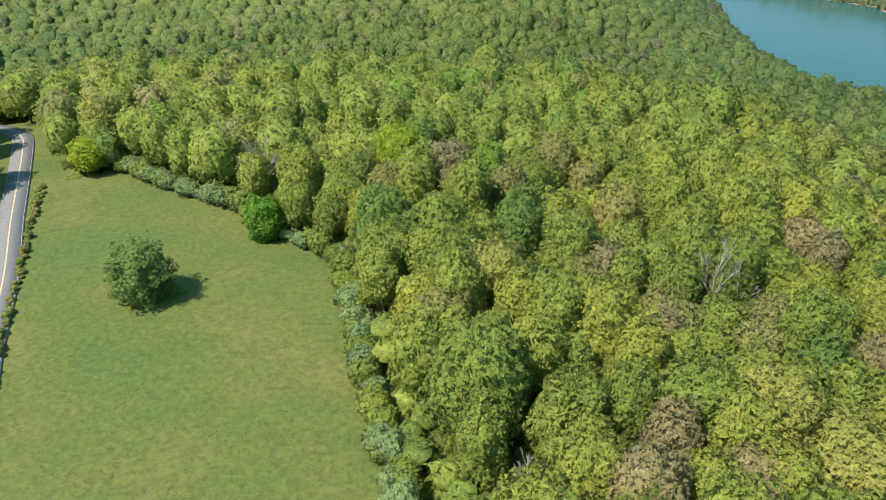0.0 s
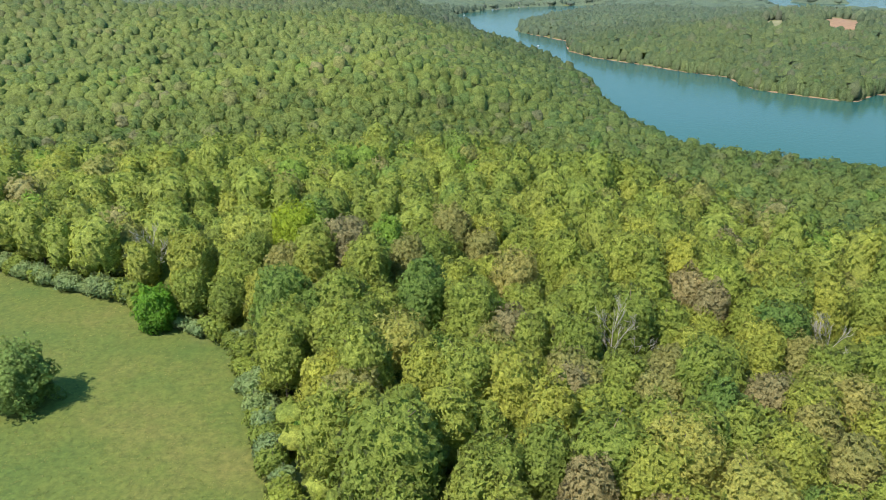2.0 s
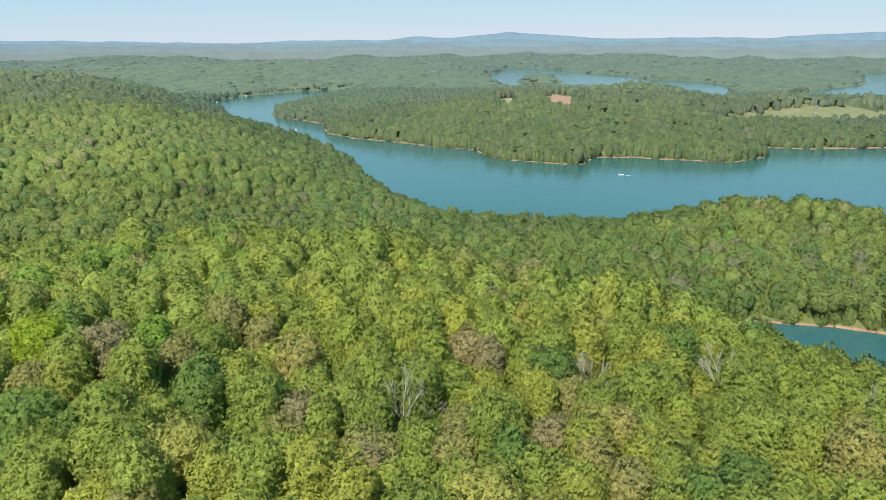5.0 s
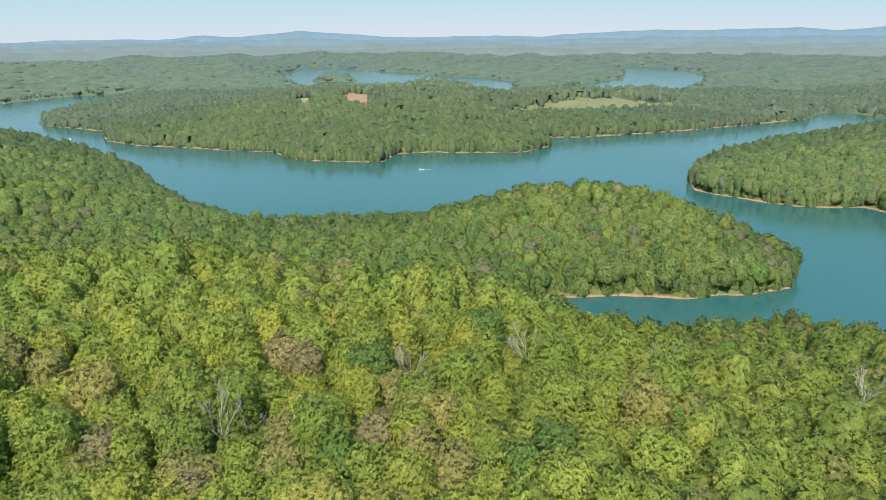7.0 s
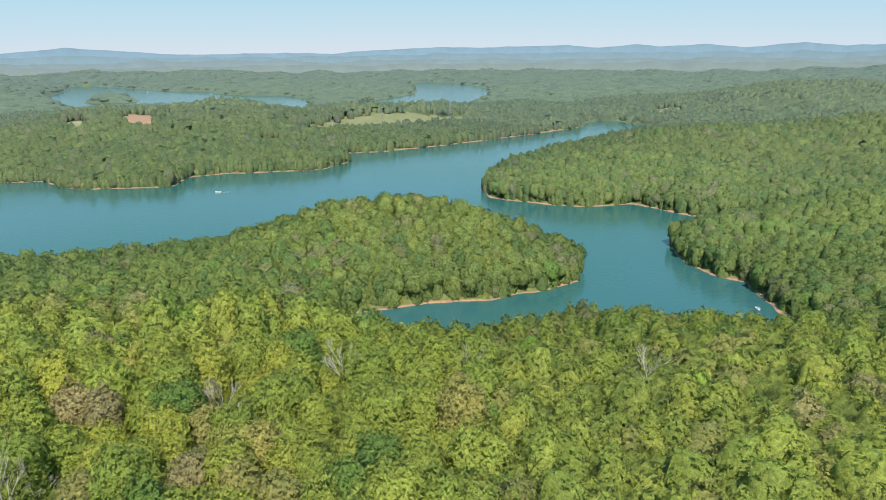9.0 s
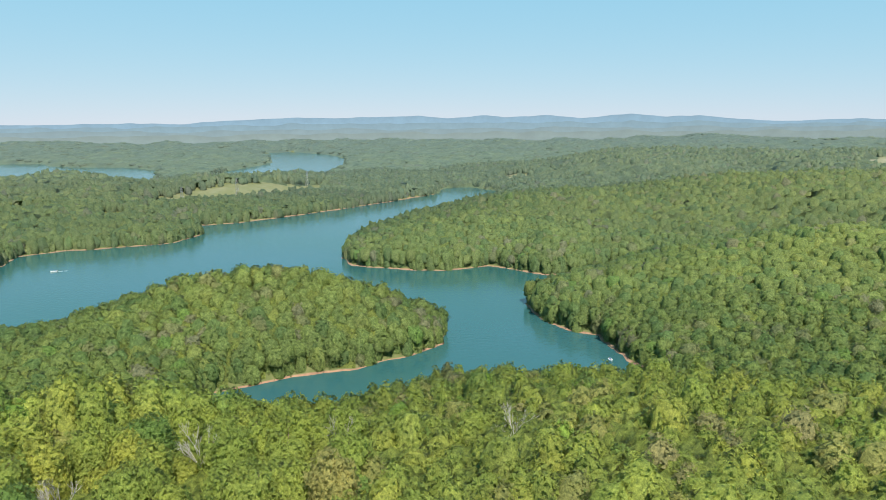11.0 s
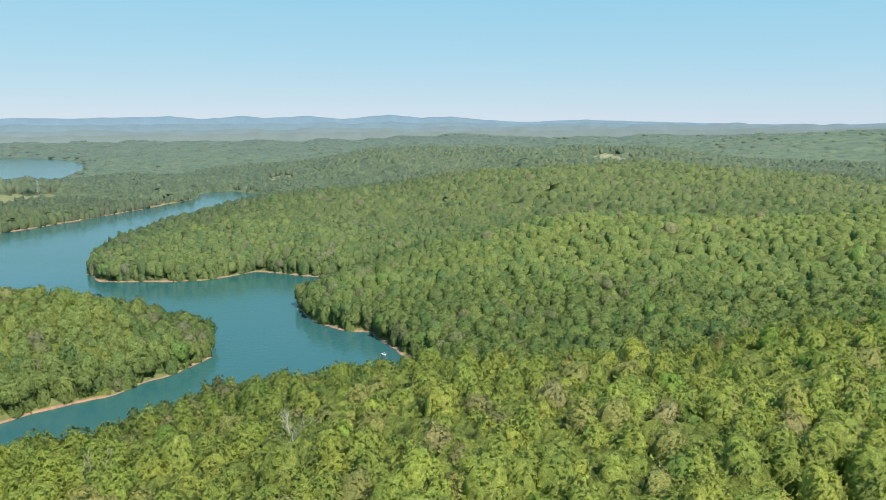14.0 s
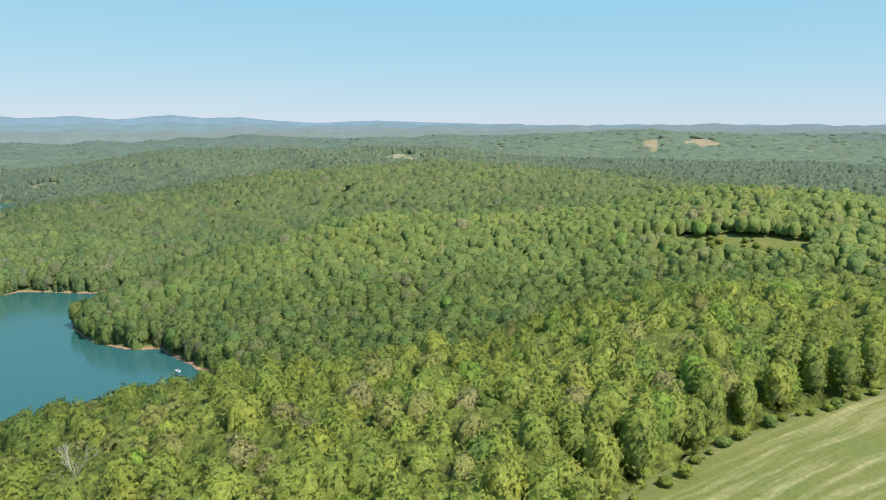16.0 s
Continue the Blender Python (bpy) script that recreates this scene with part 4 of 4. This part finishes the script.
def smooth_line(points, per=8):
    p = np.array(points, float)
    p = np.vstack([2 * p[0] - p[1], p, 2 * p[-1] - p[-2]])
    out = []
    for k in range(1, len(p) - 2):
        for t in np.linspace(0, 1, per, endpoint=False):
            a, b, c, d = p[k - 1:k + 3]
            out.append(0.5 * (2 * b + (c - a) * t + (2 * a - 5 * b + 4 * c - d) * t * t + (3 * b - a - 3 * c + d) * t ** 3))
    return np.array(out + [p[-2]])


def ribbon(line, left, right, lift, thick=0.0):
    d = np.gradient(line, axis=0)
    d /= np.linalg.norm(d, axis=1)[:, None]
    nrm = np.stack([-d[:, 1], d[:, 0]], 1)
    a, b = line + nrm * left, line + nrm * right
    za, zb = land(a[:, 0], a[:, 1])[0], land(b[:, 0], b[:, 1])[0]
    top = np.maximum(za, zb) + lift
    n_ = len(line)
    co = np.concatenate([np.c_[a, top - thick], np.c_[a, top], np.c_[b, top], np.c_[b, top - thick]])
    i = np.arange(n_ - 1)
    idx = np.concatenate([np.stack([i + k * n_, i + 1 + k * n_, i + 1 + (k + 1) * n_, i + (k + 1) * n_], 1) for k in ((0, 1, 2) if thick else (1,))])
    return co, idx.ravel()


road_line = smooth_line(ROAD)
co, idx = ribbon(road_line, 2.9, -2.9, 0.22, 0.35)
road = tagged(new("road", mesh_from("road", co, 4, idx, [ASPHALT])), "weathered grey two-lane country road", "road", kind="structure")
for nm, a, b, mt, lb in (("centre_line", 0.16, -0.16, YELLOW_PAINT, "worn yellow centre line"), ("edge_line", 2.68, 2.58, WHITE_PAINT, "thin white edge line"),
                         ("edge_line", -2.58, -2.68, WHITE_PAINT, "thin white edge line")):
    co, idx = ribbon(road_line, a, b, 0.29)
    o = tagged(new(nm, mesh_from(nm, co, 4, idx, [mt])), lb)
    o.parent = road
for x, y in ((-116, 141), (-120, 152), (-150, 205), (-112, 130), (-158, 212)):
    add_tree(x, y, height_at(x, y), 5, LEAF_OF["fresh light-green"], "fresh light-green roadside tree across the country road", 0.85, 0.9, group="roadside trees")


# ---- far houses, pylons, boats ----
def part(name, bm, mat, parent, label=""):
    me = bpy.data.meshes.new(name)
    bm.to_mesh(me)
    bm.free()
    me.materials.append(mat)
    o = new(name, me)
    o.parent = parent
    if label:
        tagged(o, label)
    return o


def add_box(bm, lo, hi):
    v = [bm.verts.new((x, y, z)) for x in (lo[0], hi[0]) for y in (lo[1], hi[1]) for z in (lo[2], hi[2])]
    for f in ((0, 1, 3, 2), (4, 6, 7, 5), (0, 4, 5, 1), (2, 3, 7, 6), (0, 2, 6, 4), (1, 5, 7, 3)):
        bm.faces.new([v[k] for k in f])
    return bm


def box(lo, hi):
    return add_box(bmesh.new(), lo, hi)


WALL_WHITE = plain("white_siding", (0.5, 0.49, 0.46), 0.7, var=0.06)
WALL_TAN = plain("tan_siding", (0.5, 0.42, 0.33), 0.75, var=0.1)
ROOF_GREY = plain("grey_shingles", (0.2, 0.19, 0.19), 0.85, var=0.25)
ROOF_BROWN = plain("brown_shingles", (0.26, 0.17, 0.12), 0.85, var=0.25)
GLASS_DARK = plain("window_glass", (0.03, 0.035, 0.04), 0.12, var=0.1)
TIMBER = plain("dock_timber", (0.4, 0.34, 0.27), 0.85, var=0.2)
STEEL = plain("galvanised_steel", (0.45, 0.46, 0.47), 0.45, 0.7, var=0.1)
HULL = plain("white_gelcoat", (0.8, 0.8, 0.79), 0.3, var=0.04)
CANVAS = plain("blue_canvas", (0.12, 0.2, 0.34), 0.8, var=0.15)
FOAM = plain("foam", (0.5, 0.58, 0.6), 0.6, var=0.2, scale=0.5)


def make_house(wide, deep, high, wall_mat, roof_mat, label):
    top = tagged(new("house"), label, "house", "lake houses")
    bm = bmesh.new()
    add_box(bm, (-wide / 2, -deep / 2, -2.5), (wide / 2, deep / 2, high))
    for sx in (-1, 1):
        a = [bm.verts.new(p) for p in ((sx * wide / 2, -deep / 2, high), (sx * wide / 2, deep / 2, high), (sx * wide / 2, 0, high + deep * 0.36))]
        bm.faces.new(a)
    wall = part("wall", bm, wall_mat, top)
    bm = bmesh.new()
    e, h = 0.5, deep * 0.36
    for sy in (-1, 1):
        p = [(-wide / 2 - e, sy * (deep / 2 + e), high - 0.3), (wide / 2 + e, sy * (deep / 2 + e), high - 0.3), (wide / 2 + e, 0, high + h), (-wide / 2 - e, 0, high + h)]
        lo = [bm.verts.new(q) for q in p]
        up = [bm.verts.new((q[0], q[1], q[2] + 0.3)) for q in p]
        bm.faces.new(lo)
        bm.faces.new(up)
        for k in range(4):
            bm.faces.new((lo[k], lo[(k + 1) % 4], up[(k + 1) % 4], up[k]))
    roof = part("roof", bm, roof_mat, top)
    part("chimney", box((wide * 0.22, -0.5, high), (wide * 0.22 + 0.9, 0.5, high + h + 1.2)), ROOF_BROWN, roof)
    n_ = max(2, int(wide / 3.2))
    for sy in (-1, 1):
        for k in range(n_):
            x = (k + 0.5) / n_ * wide - wide / 2
            if k == n_ // 2 and sy < 0:
                part("door", box((x - 0.5, sy * deep / 2 - 0.06, 0.1), (x + 0.5, sy * deep / 2 + 0.06, 2.2)), ROOF_BROWN, wall)
            else:
                part("window", box((x - 0.75, sy * deep / 2 - 0.05, 1.0), (x + 0.75, sy * deep / 2 + 0.05, 2.4)), GLASS_DARK, wall)
    return top


houses = [make_house(14, 9, 4.5, WALL_WHITE, ROOF_GREY, "white-sided house with a grey gabled roof among trees"),
          make_house(16, 9, 5.0, WALL_TAN, ROOF_BROWN, "tan house with a brown shingle roof among trees"),
          make_house(12, 8, 3.5, WALL_WHITE, ROOF_BROWN, "small white cottage with a brown roof near the lake")]
HOUSES = [(480, 1815, 0, 30), (560, 1868, 1, 10), (628, 1890, 2, 0), (420, 1800, 2, 40), (700, 1985, 1, 20), (655, 2015, 0, 70), (860, 2075, 0, 15), (545, 2030, 2, 50),
          (790, 1960, 1, 0), (735, 1905, 2, 25), (-118, 1228, 1, 10), (-100, 1226, 0, 5), (-138, 1230, 0, 0), (-74, 978, 1, 30), (186, 404, 2, 20),
          (1560, 2720, 0, 0), (1330, 2420, 1, 30), (1250, 2300, 2, 10), (930, 2350, 0, 40), (980, 2500, 1, 0), (600, 2300, 2, 20), (-215, 1190, 0, 25), (1235, 1625, 1, 0)]
placed = set()
for x, y, k, a in HOUSES:
    m = pose(x, y, height_at(x, y) + 0.3, 0, 0, a)
    if k in placed:
        copy_thing(houses[k], m)
    else:
        houses[k].matrix_basis = m
        placed.add(k)


def make_pylon():
    top = tagged(new("pylon"), "grey steel lattice power pylon in the cleared strip", "pylon", "power pylons")
    H = 27.0
    legs = []
    for sx in (-1, 1):
        for sy in (-1, 1):
            c, t = tubes([((sx * 2.6, sy * 2.6, -0.5), (sx * 0.6, sy * 0.6, H), 0.22, 0.14)], 4)
            o = new("leg", mesh_from("leg", c, 3, t.ravel(), [STEEL]))
            o.parent = top
    segs = []
    for k in range(8):
        z0, z1 = H * k / 8, H * (k + 1) / 8
        w0, w1 = 2.6 - 2.0 * z0 / H, 2.6 - 2.0 * z1 / H
        for q in range(4):
            c0 = [(-1, -1), (1, -1), (1, 1), (-1, 1)][q]
            c1 = [(-1, -1), (1, -1), (1, 1), (-1, 1)][(q + 1) % 4]
            segs.append(((c0[0] * w0, c0[1] * w0, z0), (c1[0] * w1, c1[1] * w1, z1), 0.09, 0.09))
    c, t = tubes(segs, 3)
    o = new("bracing", mesh_from("bracing", c, 3, t.ravel(), [STEEL]))
    o.parent = top
    for z in (19.0, 23.0, 26.5):
        c, t = tubes([((-5, 0, z), (0, 0, z + 0.8), 0.12, 0.2), ((0, 0, z + 0.8), (5, 0, z), 0.2, 0.12)], 4)
        o = new("crossarm", mesh_from("crossarm", c, 3, t.ravel(), [STEEL]))
        o.parent = top
    return top


pylon = make_pylon()
pylon.matrix_basis = pose(965, 648, height_at(965, 648), 0, 0, 60)
copy_thing(pylon, pose(845, 660, height_at(845, 660), 0, 0, 60))
copy_thing(pylon, pose(1150, 622, height_at(1150, 622), 0, 0, 60))


def hull_mesh(length, beam, deep):
    bm = bmesh.new()
    rings = []
    for k in range(7):
        t = k / 6
        w = beam / 2 * (1 - max(0, t - 0.45) ** 2 * 3.1)
        x = (t - 0.5) * length
        rise = 0.35 * t * t * deep
        rings.append([bm.verts.new(p) for p in ((x, -w, deep + rise), (x, -w * 0.75, 0.25 + rise * 0.6), (x, 0, rise * 0.8), (x, w * 0.75, 0.25 + rise * 0.6), (x, w, deep + rise))])
    for a, b in zip(rings, rings[1:]):
        for k in range(4):
            bm.faces.new((a[k], a[k + 1], b[k + 1], b[k]))
        bm.faces.new((a[0], b[0], b[4], a[4]))
    bm.faces.new(rings[0])
    return bm


def make_boat(length, beam, cover, label):
    top = tagged(new("motorboat"), label, "boat", "boats")
    part("hull", hull_mesh(length, beam, 1.0), HULL, top)
    part("windscreen", box((length * 0.08, -beam * 0.32, 1.0), (length * 0.12, beam * 0.32, 1.6)), GLASS_DARK, top)
    part("seat", box((-length * 0.25, -beam * 0.3, 1.0), (-length * 0.12, beam * 0.3, 1.4)), CANVAS, top)
    part("outboard_motor", box((-length * 0.56, -0.25, 0.2), (-length * 0.5, 0.25, 1.5)), GLASS_DARK, top)
    if cover:
        canopy = part("canopy", box((-length * 0.3, -beam * 0.45, 2.5), (length * 0.2, beam * 0.45, 2.65)), CANVAS if cover == 1 else HULL, top)
        for sx in (-0.28, 0.18):
            for sy in (-0.4, 0.4):
                part("post", box((length * sx - 0.04, beam * sy - 0.04, 0.95), (length * sx + 0.04, beam * sy + 0.04, 2.5)), STEEL, canopy)
    return top


speed = make_boat(5.8, 2.1, 0, "white open speedboat running across the lake")
speed.matrix_basis = pose(483, 521, -0.25, 0, 0, 130)
bm = bmesh.new()
line = [bm.verts.new(p) for p in ((0, 0.3, 0.1), (-3, 0.6, 0.07), (-6, 0.6, 0.05), (-9, 0.2, 0.04), (-9, 0.0, 0.04), (-6, -0.4, 0.05), (-3, -0.6, 0.07), (0, -0.3, 0.1))]
bm.faces.new(line)
wake = new("wake")
tagged(wake, "white foaming wake trailing behind the speedboat", "wake")
wake.matrix_basis = pose(483 + 3 * math.cos(radians(310)), 521 + 3 * math.sin(radians(310)), 0.02, 0, 0, 130)
part("foam", bm, FOAM, wake)
fishing = make_boat(5.2, 2.0, 0, "small pale fishing boat lying off the wooded bank")
fishing.matrix_basis = pose(378, 22, -0.25, 0, 0, 200)
pontoon = make_boat(8.5, 2.8, 2, "white pontoon boat with a flat canopy on the lake")
pontoon.matrix_basis = pose(306, 1033, -0.25, 0, 0, 60)
copy_thing(pontoon, pose(508, 350, -0.25, 0, 0, 20))
copy_thing(pontoon, pose(1790, 2250, -0.25, 0, 0, 80))
moored = make_boat(8.0, 2.7, 1, "white moored boat with a blue canvas top at the marina")
moored.matrix_basis = pose(204, 1408, -0.25, 0, 0, 90)
for k, (x, y) in enumerate(((214, 1402), (224, 1397), (236, 1391), (250, 1380), (262, 1370), (272, 1352), (300, 1600), (476, 1795), (560, 1848), (640, 1868), (396, 1740))):
    copy_thing(moored if k % 2 else pontoon, pose(x, y, -0.25, 0, 0, 80 + 25 * (k % 3)))


def make_dock():
    top = tagged(new("dock"), "weathered grey timber boat dock on posts", "dock", "docks")
    part("deck", box((-1.4, -8, 0.6), (1.4, 8, 0.8)), TIMBER, top)
    for y in (-7, -2.5, 2.5, 7):
        for x in (-1.3, 1.3):
            part("post", box((x - 0.12, y - 0.12, -3), (x + 0.12, y + 0.12, 1.3)), TIMBER, top)
    part("boathouse_roof", box((-4, 4, 3.0), (4, 10, 3.25)), ROOF_GREY, top)
    for x in (-3.8, 3.8):
        for y in (4.2, 9.8):
            part("roof_post", box((x - 0.1, y - 0.1, -2), (x + 0.1, y + 0.1, 3.0)), TIMBER, top)
    return top


dock = make_dock()
dock.matrix_basis = pose(209, 1412, 0, 0, 0, -30)
for x, y, a in ((232, 1401, -30), (255, 1388, -40), (488, 1806, 200), (568, 1846, 190), (630, 1862, 180), (408, 1752, 215), (700, 1866, 175)):
    copy_thing(dock, pose(x, y, 0, 0, 0, a))
